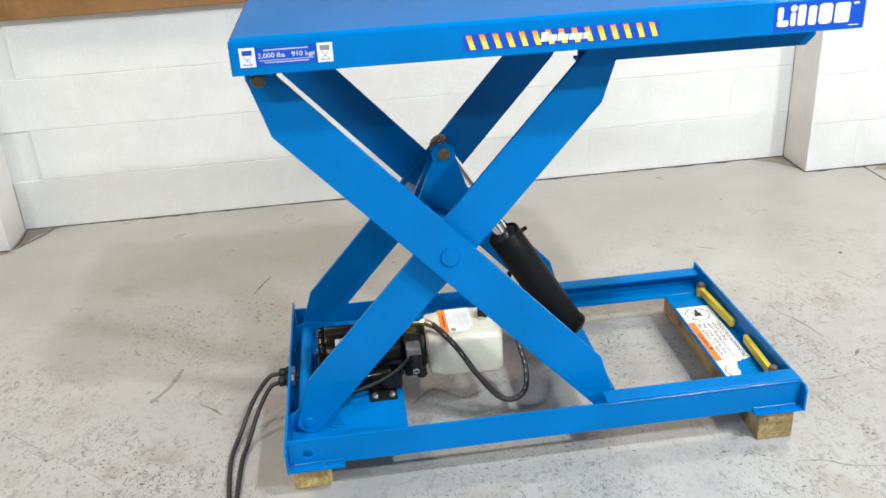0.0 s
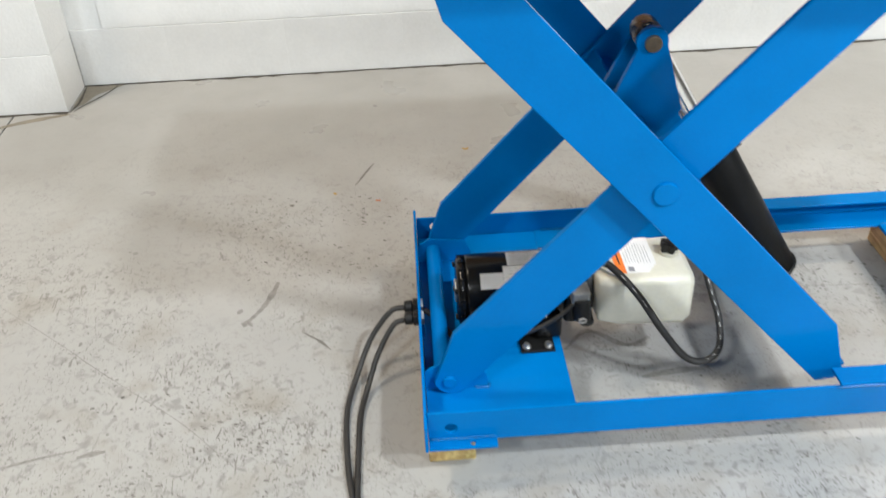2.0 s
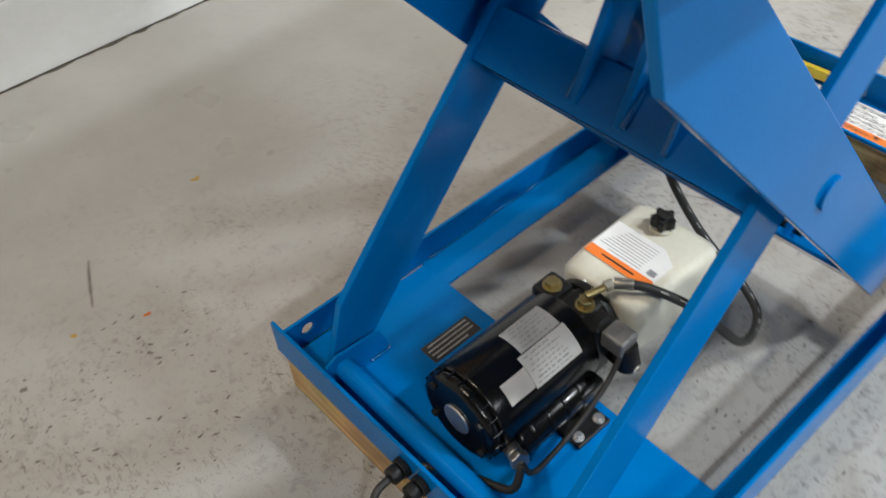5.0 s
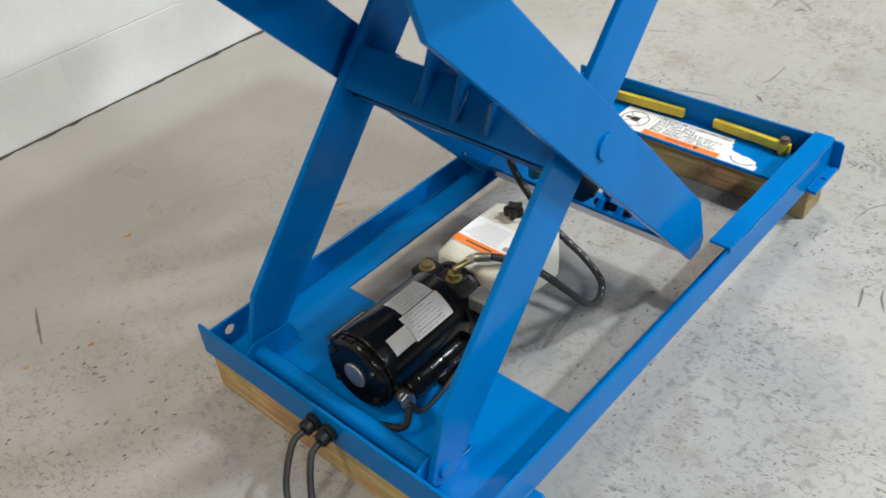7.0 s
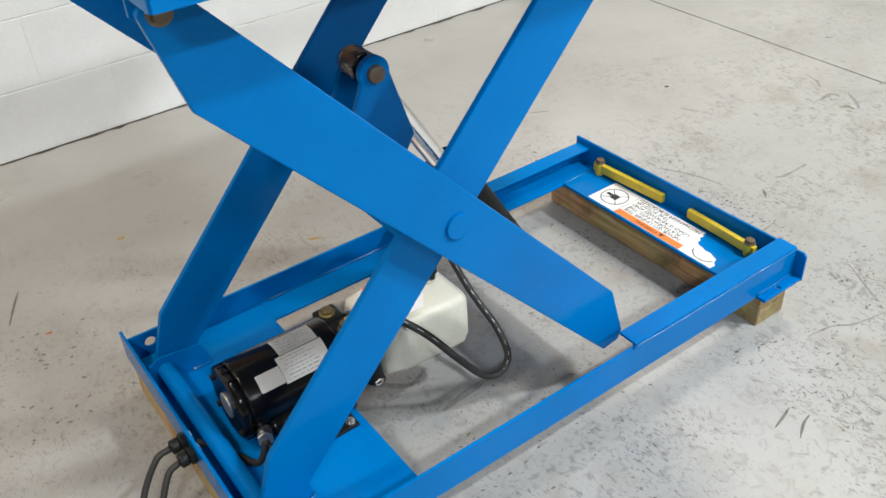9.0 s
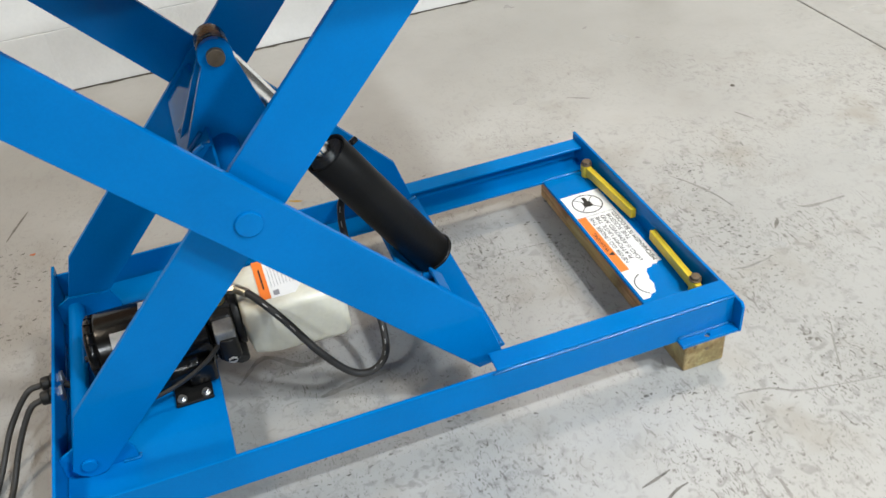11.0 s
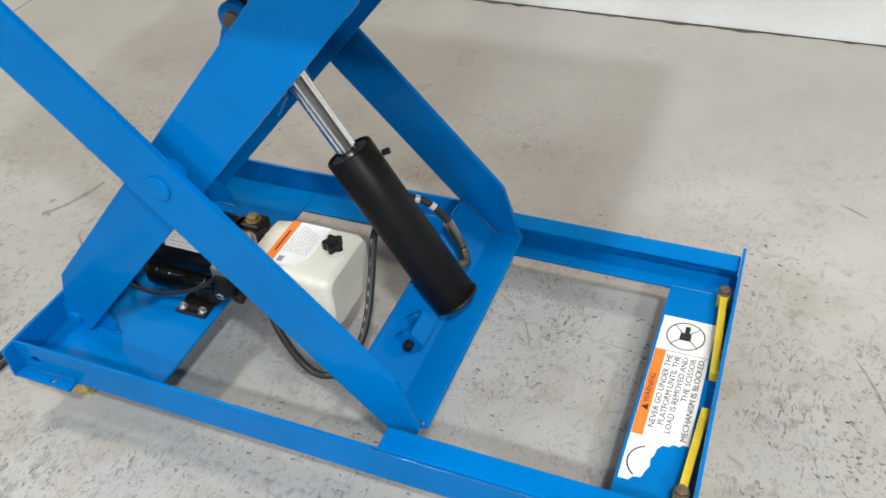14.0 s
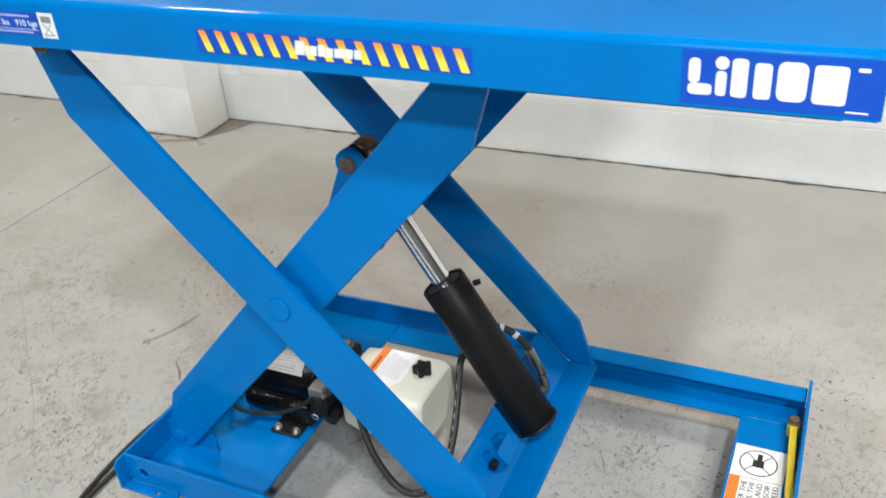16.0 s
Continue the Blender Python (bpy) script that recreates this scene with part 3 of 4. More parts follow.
def base_frame():
    base = part("base_frame", plate([(0.006, 0.034), (0.284, 0.034), (0.284, 0.66), (0.006, 0.66)], 0.091, 0.097, 0.001, "z", holes=((0.235, 0.245, 0.005),)), BLUE, lift,
                "blue steel base frame with welded rails")
    # zr: top of the web, zt: top of the web under the roller track, wf: width of the lower flange, xe: end of the rail
    for name, yw, yin, zr, zt, wf, xe in (("front_rail", 0.022, 1, 0.162, 0.162, 0.044, 1.2138), ("back_rail", 0.672, -1, 0.1485, 0.1363, 0.073, 1.2062)):
        y0, y1 = sorted((yw, yw + 0.006 * yin))
        top = [(xe, zt), (0.0055, zr)] if zr == zt else [(xe, zt), (0.740, zt), (0.730, zr), (0.0055, zr)]
        bm = plate([(0.0055, 0.0895), (xe, 0.0895)] + top, y0, y1, 0.001, "y", holes=((0.047, 0.123, 0.0115),))
        f0, f1 = sorted((yw + 0.0065 * yin, yw + wf * yin))
        box(0.2845, 1.09 if yin > 0 else xe, f0, f1, 0.0895, 0.0955, 0.001, bm=bm)
        part(name, bm, BLUE, base)
        t0, t1 = sorted((yw + 0.0002 * yin, yw + 0.044 * yin))
        bm = box(0.742, xe - 0.0004, t0, t1, zt + 0.0002, zt + 0.0062, 0.0022)
        d0, d1 = sorted((yw + 0.0065 * yin, yw + 0.0115 * yin))
        box(0.745, xe - 0.001, d0, d1, zt - 0.012, zt + 0.0002, 0.001, bm=bm)
        part("roller_track", bm, BLUE, base)
    # the right-hand plate stands slightly out of square
    for x, back, skew in ((0.0, 0.692, 0.0), (1.216, 0.679, 0.0120)):
        bm = plate([(-0.001, 0.089), (back, 0.089), (back, 0.156), (back - 0.002, 0.158), (0.006, 0.157), (-0.001, 0.150)], x - 0.001, x + 0.005, 0.001, "x")
        for v in bm.verts:
            v.co.x -= skew * v.co.y
        part("end_plate", bm, BLUE, base)
    for x0, x1, xh in ((0.006, 0.129, 0.085), (1.098, 1.2145, 1.155)):
        part("mounting_tab", plate([(x0, 0.0), (x1, 0.0), (x1, 0.0215), (x0, 0.0215)], 0.0895, 0.0965, 0.001, "z", holes=((xh, 0.0105, 0.0055),)), BLUE, base)
    part("cross_plate", plate([(1.091, 0.0285), (1.2142, 0.0285), (1.2074, 0.5985), (1.091, 0.5985)], 0.0905, 0.0985, 0.001, "z"), BLUE, base)
    # pivot brackets and the tie tube between them
    for ya, yb in ((0.150, 0.156), (0.564, 0.570)):
        part("pivot_bracket", plate([(0.0055, 0.097), (0.125, 0.097), (0.125, 0.118), (0.112, 0.150), (0.032, 0.158), (0.0055, 0.142)], ya, yb, 0.001), BLUE, base)
    part("tie_tube", rod((0.040, 0.157, 0.128), (0.040, 0.563, 0.128), 0.0165, 28), BLUE, base)
    # weld runs
    for pts in (((0.10, 0.148, 0.0985), (0.125, 0.146, 0.099), (0.128, 0.155, 0.0985)), ((0.09, 0.5625, 0.0985), (0.122, 0.562, 0.099), (0.128, 0.566, 0.0985)),
                ((1.10, 0.021, 0.0985), (1.15, 0.0208, 0.098), (1.21, 0.021, 0.0985)), ((0.008, 0.021, 0.0985), (0.06, 0.0208, 0.098), (0.127, 0.021, 0.0985)),
                ((0.735, 0.0215, 0.1615), (0.88, 0.0212, 0.1612), (1.04, 0.0216, 0.1617), (1.212, 0.0214, 0.1615)), ((1.095, 0.599, 0.0975), (1.15, 0.5995, 0.0978), (1.203, 0.599, 0.0975)),
                ((0.30, 0.6645, 0.0968), (0.5, 0.6648, 0.0968), (0.70, 0.6645, 0.0968)), ((0.008, 0.3, 0.0985), (0.0072, 0.4, 0.0985), (0.008, 0.5, 0.0985))):
        part("weld_bead", cord(pts, 0.0027, 8, 8), WELD, base)
    return base


def arms():
    pairs = []
    for name, outline, sign, spots in (("outer_arm", OUTER, 1, ((0.094, 0.106), (0.614, 0.626))), ("inner_arm", INNER, -1, ((0.134, 0.146), (0.574, 0.586)))):
        for y0, y1 in spots:
            arm = part(name, plate([along(u, v, sign) for u, v in outline], y0, y1, 0.0018), BLUE, lift)
            pairs.append(arm)
            front = y0 < YC
            if name == "outer_arm":
                s = -1 if front else 1
                face = y0 if front else y1
                part("pivot_boss", rod((PX, face - s * 0.004, PZ), (PX, face + s * 0.005, PZ), 0.021, 36, 0.002), BLUE, arm)
                part("head_bolt", hexbolt((0.052, face + s * 0.0005, 0.966), (0, s, 0), 0.0115, 0.009, 0.015), BOLT, arm)
            else:
                s = -1 if front else 1
                face = y0 if front else y1
                x, z = along(-0.545, 0.016, -1)
                part("pin_boss", rod((x, face - s * 0.003, z), (x, face + s * 0.006, z), 0.013, 24, 0.002), BLUE, arm)
    for y0, y1 in ((0.1065, 0.1335), (0.5865, 0.6135)):
        part("pivot_spacer", rod((PX, y0, PZ), (PX, y1, PZ), 0.026, 32), BLUE, lift)
    # weld collars where the pivot tube meets the arm
    part("weld_bead", cord([along(0.07 + 0.018 * math.cos(a), -0.03 + 0.018 * math.sin(a), 1)[:1] + (0.133,) + along(0.07 + 0.018 * math.cos(a), -0.03 + 0.018 * math.sin(a), 1)[1:]
                            for a in (0.2, 0.9, 1.6, 2.3, 3.0)], 0.005, 6, 8), WELD, lift)
    return pairs


def cross_members():
    """The torsion channel between the inner arms with the two ears that hold the rod pin, and the trough between the outer arms."""
    y0, y1 = 0.1462, 0.5738

    def q(u, w):
        return PX + u * DX - w * DZ, PZ + u * DZ + w * DX      # w: upwards off the inner arm
    web = part("torsion_channel", plate([q(-0.055, 0.038), q(0.018, 0.038), q(0.018, 0.044), q(-0.061, 0.044), q(-0.061, -0.020), q(-0.055, -0.020)], y0, y1, 0.001), BLUE, lift)
    part("channel_lip", plate([q(-0.0680, -0.020), q(-0.0615, -0.020), q(-0.0615, 0.012), q(-0.0645, 0.012), q(-0.0680, 0.008)], y0, y1, 0.0012), BLUE, web)
    part("weld_bead", cord([(q(-0.064, 0.0135)[0], y, q(-0.064, 0.0135)[1]) for y in (y0 + 0.002, 0.25, 0.36, 0.47, y1 - 0.002)], 0.0022, 8, 8), WELD, web)
    part("torsion_tube", rod((PX, y0, PZ), (PX, y1, PZ), 0.024, 32), BLUE, lift)
    tip = (0.428 - PX, 0.70 - PZ)
    tu, tw = tip[0] * DX + tip[1] * DZ, -tip[0] * DZ + tip[1] * DX
    for ya, er in ((0.326, 0.028), (0.397, 0.021)):
        ear = [q(-0.05, 0.0445)] + [q(tu + er * math.cos(radians(a)), tw + er * math.sin(radians(a))) for a in range(160, -61, -20)] + [(0.492, 0.572), (0.470, 0.535), (0.425, 0.520)]
        part("ear", plate(ear, ya, ya + 0.012, 0.0015), BLUE, web)
        s = -1 if ya < YC else 1
        yw = ya - 0.002 if s < 0 else ya + 0.014
        part("weld_bead", cord([(q(u, 0.0465)[0], yw, q(u, 0.0465)[1]) for u in (-0.045, -0.03, -0.01, 0.006)], 0.004, 6, 8), WELD, web)
    part("gusset", plate([q(-0.05, 0.0445), q(0.02, 0.0445), q(0.012, 0.055), q(-0.004, 0.060), q(-0.022, 0.054)], 0.262, 0.270, 0.0015), BLUE, web)
    part("weld_bead", cord([(q(u, h)[0], 0.2605, q(u, h)[1]) for u, h in ((-0.05, 0.047), (-0.022, 0.055), (-0.004, 0.061), (0.014, 0.056))], 0.004, 6, 8), WELD, web)
    part("rod_pin", rod((0.428, 0.317, 0.700), (0.428, 0.416, 0.700), 0.0145, 28, 0.0015), BOLT, lift, "brown bronze pin through the cylinder rod eye")
    # trough carrying the foot of the cylinder
    fx, fz = 0.728, 0.122

    def w(a, b):
        return fx - a * DX + b * DZ, fz + a * DZ + b * DX
    trough = part("cylinder_trough", plate([w(0, 0), w(0.105, 0), w(0.105, 0.007), w(0.009, 0.007), (0.789, 0.139), (0.792, 0.131)], 0.1065, 0.6135, 0.002), BLUE, lift)
    lug = [(x, z) for x, z in (w(0.035, 0.0075), w(0.078, 0.0075), w(0.078, 0.030), w(0.066, 0.042), w(0.047, 0.042), w(0.035, 0.030))]
    for ya in (0.232, 0.276):
        part("lug", plate(lug, ya, ya + 0.010, 0.001), BLUE, trough)
    part("lug_bridge", plate([w(0.040, 0.0425), w(0.073, 0.0425), w(0.073, 0.0475), w(0.040, 0.0475)], 0.230, 0.288, 0.001), BLUE, trough)
    lx, lz = w(0.056, 0.026)
    part("lug_bolt", rod((lx, 0.218, lz), (lx, 0.300, lz), 0.0085, 16, 0.001), CAST, trough)
    part("weld_bead", cord([(w(0.1, 0.009)[0], 0.612, w(0.1, 0.009)[1]), (w(0.009, 0.009)[0], 0.6115, w(0.009, 0.009)[1]), (0.786, 0.612, 0.1405)], 0.0045, 10, 8), WELD, trough)
    part("weld_bead", cord([(w(0.1, 0.009)[0], 0.108, w(0.1, 0.009)[1]), (w(0.009, 0.009)[0], 0.1085, w(0.009, 0.009)[1]), (0.786, 0.108, 0.1405)], 0.0045, 10, 8), WELD, trough)


def cylinder():
    yc = 0.362
    top, foot = Vector((0.428, yc, 0.700)), Vector((0.742, yc, 0.176))
    d = (foot - top).normalized()
    L = (foot - top).length
    a = top + d * (L - 0.335)
    body = part("hydraulic_cylinder", sleeve(foot, a, 0.0425, 0.003, 44), SLEEVE, lift, "black sleeved hydraulic cylinder with chromed rod")
    part("barrel", rod(a + d * 0.008, foot - d * 0.002, 0.036, 36, 0.002), CAST, body)
    part("gland_ring", rod(a + d * 0.002, a + d * 0.007, 0.034, 32, 0.001), CAST, body)
    part("piston_rod", rod(top + d * 0.02, a + d * 0.011, 0.0185, 32), CHROME, body, "chromed piston rod")
    part("rod_eye", rod((0.428, 0.353, 0.700), (0.428, 0.396, 0.700), 0.0255, 32, 0.003), EYE_STEEL, body)
    side = Vector((0, 1, 0))
    p = foot - d * 0.035 + side * 0.036
    part("port_fitting", rod(p, (0.724, 0.470, 0.168), 0.010, 6, 0.001), BRASS, body)
    q0 = a + d * 0.03 + Vector((0.036, 0.02, 0.02))
    part("bleed_screw", rod(q0, q0 + Vector((0.012, 0.006, 0.004)), 0.006, 6, 0.0008), CAST, body)
    part("foot_weld", cord([foot + 0.043 * (math.cos(t) * Vector((0, 1, 0)) + math.sin(t) * d.cross(Vector((0, 1, 0)))) - d * 0.002 for t in (0.3, 1.1, 1.9, 2.7, 3.5)], 0.004, 6, 8), CAST, body)


def platform():
    x0, x1, y0, y1, zb, zt = 0.016, 1.228, 0.003, 0.674, 0.998, 1.066
    bm = bmesh.new()
    w, r, n = 0.006, 0.010, 5
    prof = [(0, zb)] + [(r - r * math.cos(k / n * math.pi / 2), zt - r + r * math.sin(k / n * math.pi / 2)) for k in range(n + 1)]
    rows = []
    for inset, z in prof:
        rows.append([bm.verts.new((x, y, z)) for x, y in ((x0 + inset, y0 + inset), (x1 - inset, y0 + inset), (x1 - inset, y1 - inset), (x0 + inset, y1 - inset))])
    for a, b in zip(rows, rows[1:]):
        for k in range(4):
            f = bm.faces.new((a[k], a[(k + 1) % 4], b[(k + 1) % 4], b[k]))
            f.smooth = False
    bm.faces.new(rows[-1])
    inn = [[bm.verts.new((x, y, z)) for x, y in ((x0 + w, y0 + w), (x1 - w, y0 + w), (x1 - w, y1 - w), (x0 + w, y1 - w))] for z in (zb, zt - w)]
    for k in range(4):
        bm.faces.new((inn[0][k], inn[1][k], inn[1][(k + 1) % 4], inn[0][(k + 1) % 4]))
        bm.faces.new((rows[0][k], inn[0][k], inn[0][(k + 1) % 4], rows[0][(k + 1) % 4]))
    bm.faces.new(inn[1][::-1])
    corners = [e for e in bm.edges if abs(e.verts[0].co.x - e.verts[1].co.x) < 0.012 and abs(e.verts[0].co.y - e.verts[1].co.y) < 0.012 and e.verts[0].co.z != e.verts[1].co.z
               and max(abs(e.verts[0].co.x - 0.622), abs(e.verts[1].co.x - 0.622)) > 0.602]
    bmesh.ops.bevel(bm, geom=corners, offset=0.003, segments=2, affect="EDGES")
    top = part("platform", bm, BLUE, lift, "blue steel platform with turned-down edges")
    for ya, yb in ((0.149, 0.190), (0.530, 0.571)):
        bm = plate([(0.70, 0.936), (1.194, 0.936), (1.214, 0.956), (1.214, 1.02), (0.70, 1.02)], ya, ya + 0.006, 0.001)
        box(0.70, 1.190, ya + 0.0062, yb, 0.9365, 0.9425, 0.001, bm=bm)
        part("upper_roller_track", bm, BLUE, top)
    for ya in (0.110, 0.602):
        part("hinge_bracket", plate([(0.026, 1.02), (0.10, 1.02), (0.085, 0.958), (0.068, 0.945), (0.044, 0.945), (0.026, 0.962)], ya, ya + 0.006, 0.001), BLUE, top)
    # capacity label
    yf = y0
    lab = part("capacity_label", box(0.034, 0.202, yf - 0.0006, yf - 0.0002, 1.014, 1.047, 0), NAVY, lift, "blue and white lifting capacity label")
    for a, b in ((0.034, 0.062), (0.174, 0.202)):
        part("pictogram", box(a, b, yf - 0.0012, yf - 0.0007, 1.013, 1.048, 0), PAPER, lab)
        c = (a + b) / 2
        bm = box(c - 0.009, c + 0.009, yf - 0.0017, yf - 0.0013, 1.0345, 1.0435, 0)
        for s in (-1, 1):
            plate([(c - s * 0.008, 1.0185), (c - s * 0.0065, 1.0185), (c + s * 0.008, 1.0325), (c + s * 0.0065, 1.0325)], yf - 0.0017, yf - 0.0013, 0, bm=bm)
        box(c - 0.010, c + 0.010, yf - 0.0017, yf - 0.0013, 1.0165, 1.0180, 0, bm=bm)
        part("printed_mark", bm, NAVY if a < 0.1 else GREYINK, lab)
    flat = pose(0, 0, 0, 90, 0, 0)
    words("2,000 lbs   910 kgs", 0.0125, Matrix.Translation((0.118, yf - 0.0009, 1.0315)) @ flat, PAPER, lab, width=0.102)
    for a, b, z, h in ((0.078, 0.158, 1.0420, 0.0024), (0.068, 0.168, 1.0232, 0.0012), (0.078, 0.158, 1.0192, 0.0020)):
        part("print_bar", box(a, b, yf - 0.0012, yf - 0.0007, z - h / 2, z + h / 2, 0), PALE, lab)
    # striped maker's label
    st = part("striped_label", box(0.442, 0.818, yf - 0.0006, yf - 0.0002, 1.011, 1.0425, 0), NAVY, lift, "blue label with slanting orange and yellow stripes")
    for k in range(15):
        c = 0.455 + k * 0.0249
        part("stripe", plate([(c + 0.001, 1.0135), (c + 0.011, 1.0135), (c + 0.002, 1.0405), (c - 0.008, 1.0405)], yf - 0.0012, yf - 0.0007, 0), STRIPE, st)
    bm = bmesh.new()
    for a, wd, h in ((0.588, 0.013, 0.017), (0.603, 0.004, 0.012), (0.609, 0.009, 0.012), (0.620, 0.009, 0.014), (0.631, 0.009, 0.011), (0.642, 0.014, 0.011), (0.658, 0.009, 0.011), (0.669, 0.009, 0.011)):
        plate([(a, 1.019), (a + wd, 1.019), (a + wd + h * 0.15, 1.019 + h), (a + h * 0.15, 1.019 + h)], yf - 0.0018, yf - 0.0013, 0, bm=bm)
    part("maker_mark", bm, PAPER, st)
    # large model plate: plain white shapes
    big = part("model_label", box(1.043, 1.2265, yf - 0.0006, yf - 0.0002, 1.0015, 1.0575, 0), NAVY, lift, "royal blue model label with white shapes")
    def soft(a, b, c, d, r=0.004):
        return arc(b - r, d - r, r, 0, 90, 3) + arc(a + r, d - r, r, 90, 180, 3) + arc(a + r, c + r, r, 180, 270, 3) + arc(b - r, c + r, r, 270, 360, 3)
    for outline in (soft(1.050, 1.061, 1.024, 1.049), soft(1.050, 1.073, 1.012, 1.0235), soft(1.0765, 1.0865, 1.012, 1.0375), arc(1.0815, 1.0455, 0.0066, 0, 330, 11), soft(1.091, 1.106, 1.012, 1.051),
                    soft(1.112, 1.128, 1.012, 1.048), soft(1.133, 1.160, 1.012, 1.051, 0.007), soft(1.165, 1.195, 1.012, 1.050)):
        part("white_shape", plate(outline, yf - 0.0014, yf - 0.0007, 0), PAPER, big)
    part("print_bar", box(1.202, 1.212, yf - 0.0012, yf - 0.0007, 1.046, 1.0495, 0), PAPER, big)
    part("print_bar", box(1.196, 1.216, yf - 0.0012, yf - 0.0007, 1.0055, 1.007, 0), PAPER, big)


def warning_sticker():
    z = 0.0986
    tear = [(1.190, 0.232), (1.181, 0.233), (1.176, 0.227), (1.166, 0.229), (1.160, 0.222), (1.150, 0.222), (1.143, 0.212), (1.141, 0.198), (1.137, 0.190), (1.139, 0.176), (1.134, 0.165), (1.130, 0.152), (1.118, 0.149), (1.112, 0.141)]
    st = part("warning_sticker", plate([(1.096, 0.141), (1.096, 0.516), (1.190, 0.516)] + tear, z, z + 0.0005, 0, "z"), PAPER, lift, "torn white warning sticker with orange band")
    part("orange_band", box(1.0965, 1.1155, 0.232, 0.428, z + 0.0006, z + 0.001, 0), ORANGE, st)
    turn = pose(0, 0, 0, 0, 0, 90)
    words("WARNING", 0.014, Matrix.Translation((1.1060, 0.335, z + 0.0013)) @ turn, INK, st, width=0.066)
    part("warning_triangle", plate([(1.112, 0.284), (1.112, 0.298), (1.100, 0.291)], z + 0.0011, z + 0.0014, 0, "z"), INK, st)
    for k, (line, wd) in enumerate((("NEVER GO UNDER THE", 0.168), ("PLATFORM UNTIL THE", 0.158), ("LOAD IS REMOVED AND", 0.172), ("THE SCISSOR", 0.100), ("MECHANISM IS BLOCKED.", 0.186))):
        words(line, 0.0145, Matrix.Translation((1.1245 + 0.0137 * k, 0.421 if k < 4 else 0.426, z + 0.0009)) @ turn, INK, st, align="RIGHT", width=wd)
    part("frame_line", box(1.097, 1.1895, 0.4285, 0.4295, z + 0.0006, z + 0.0009, 0), GREYINK, st)
    part("circle", ring(1.142, 0.472, z + 0.0006, 0.0345, 0.0022, "z"), INK, st)
    bm = box(1.132, 1.152, 0.461, 0.479, z + 0.0006, z + 0.001, 0)
    box(1.1385, 1.1475, 0.478, 0.497, z + 0.0006, z + 0.001, 0, bm=bm)
    for s in (-1, 1):
        plate([(1.142 - 0.024, 0.472 - s * 0.024), (1.142 - 0.0228, 0.472 - s * 0.0252), (1.142 + 0.024, 0.472 + s * 0.024), (1.142 + 0.0228, 0.472 + s * 0.0252)], z + 0.0011, z + 0.0013, 0, "z", bm=bm)
    part("pictogram", bm, INK, st)
    bm = bmesh.new()
    for k in range(9):
        a, b = radians(110 + k * 14), radians(124 + k * 14)
        plate([(1.136 + 0.0345 * math.cos(a), 0.180 + 0.0345 * math.sin(a)), (1.136 + 0.0345 * math.cos(b), 0.180 + 0.0345 * math.sin(b)),
               (1.136 + 0.032 * math.cos(b), 0.180 + 0.032 * math.sin(b)), (1.136 + 0.032 * math.cos(a), 0.180 + 0.032 * math.sin(a))], z + 0.0006, z + 0.0009, 0, "z", bm=bm)
    part("torn_circle", bm, INK, st)
    # yellow locking bars
    for (xa, ya), (xb, yb) in (((1.190, 0.590), (1.203, 0.375)), ((1.194, 0.105), (1.203, 0.296))):
        d = Vector((xb - xa, yb - ya, 0)).normalized()
        s = Vector((-d.y, d.x, 0)) * 0.0065
        a, b = Vector((xa, ya, 0)), Vector((xb, yb, 0))
        bar = part("locking_bar", plate([tuple((p)[:2]) for p in (a - s, b - s, b + s, a + s)], 0.106, 0.128, 0.001, "z"), YELLOW, lift, "yellow painted locking bar")
        c = a + d * 0.016
        part("bar_eye", rod((c.x, c.y, 0.099), (c.x, c.y, 0.131), 0.0115, 24, 0.001), YELLOW, bar)
        part("bar_bolt", hexbolt((c.x, c.y, 0.1315), (0, 0, 1), 0.0105, 0.009, 0.0125), BOLT, bar)


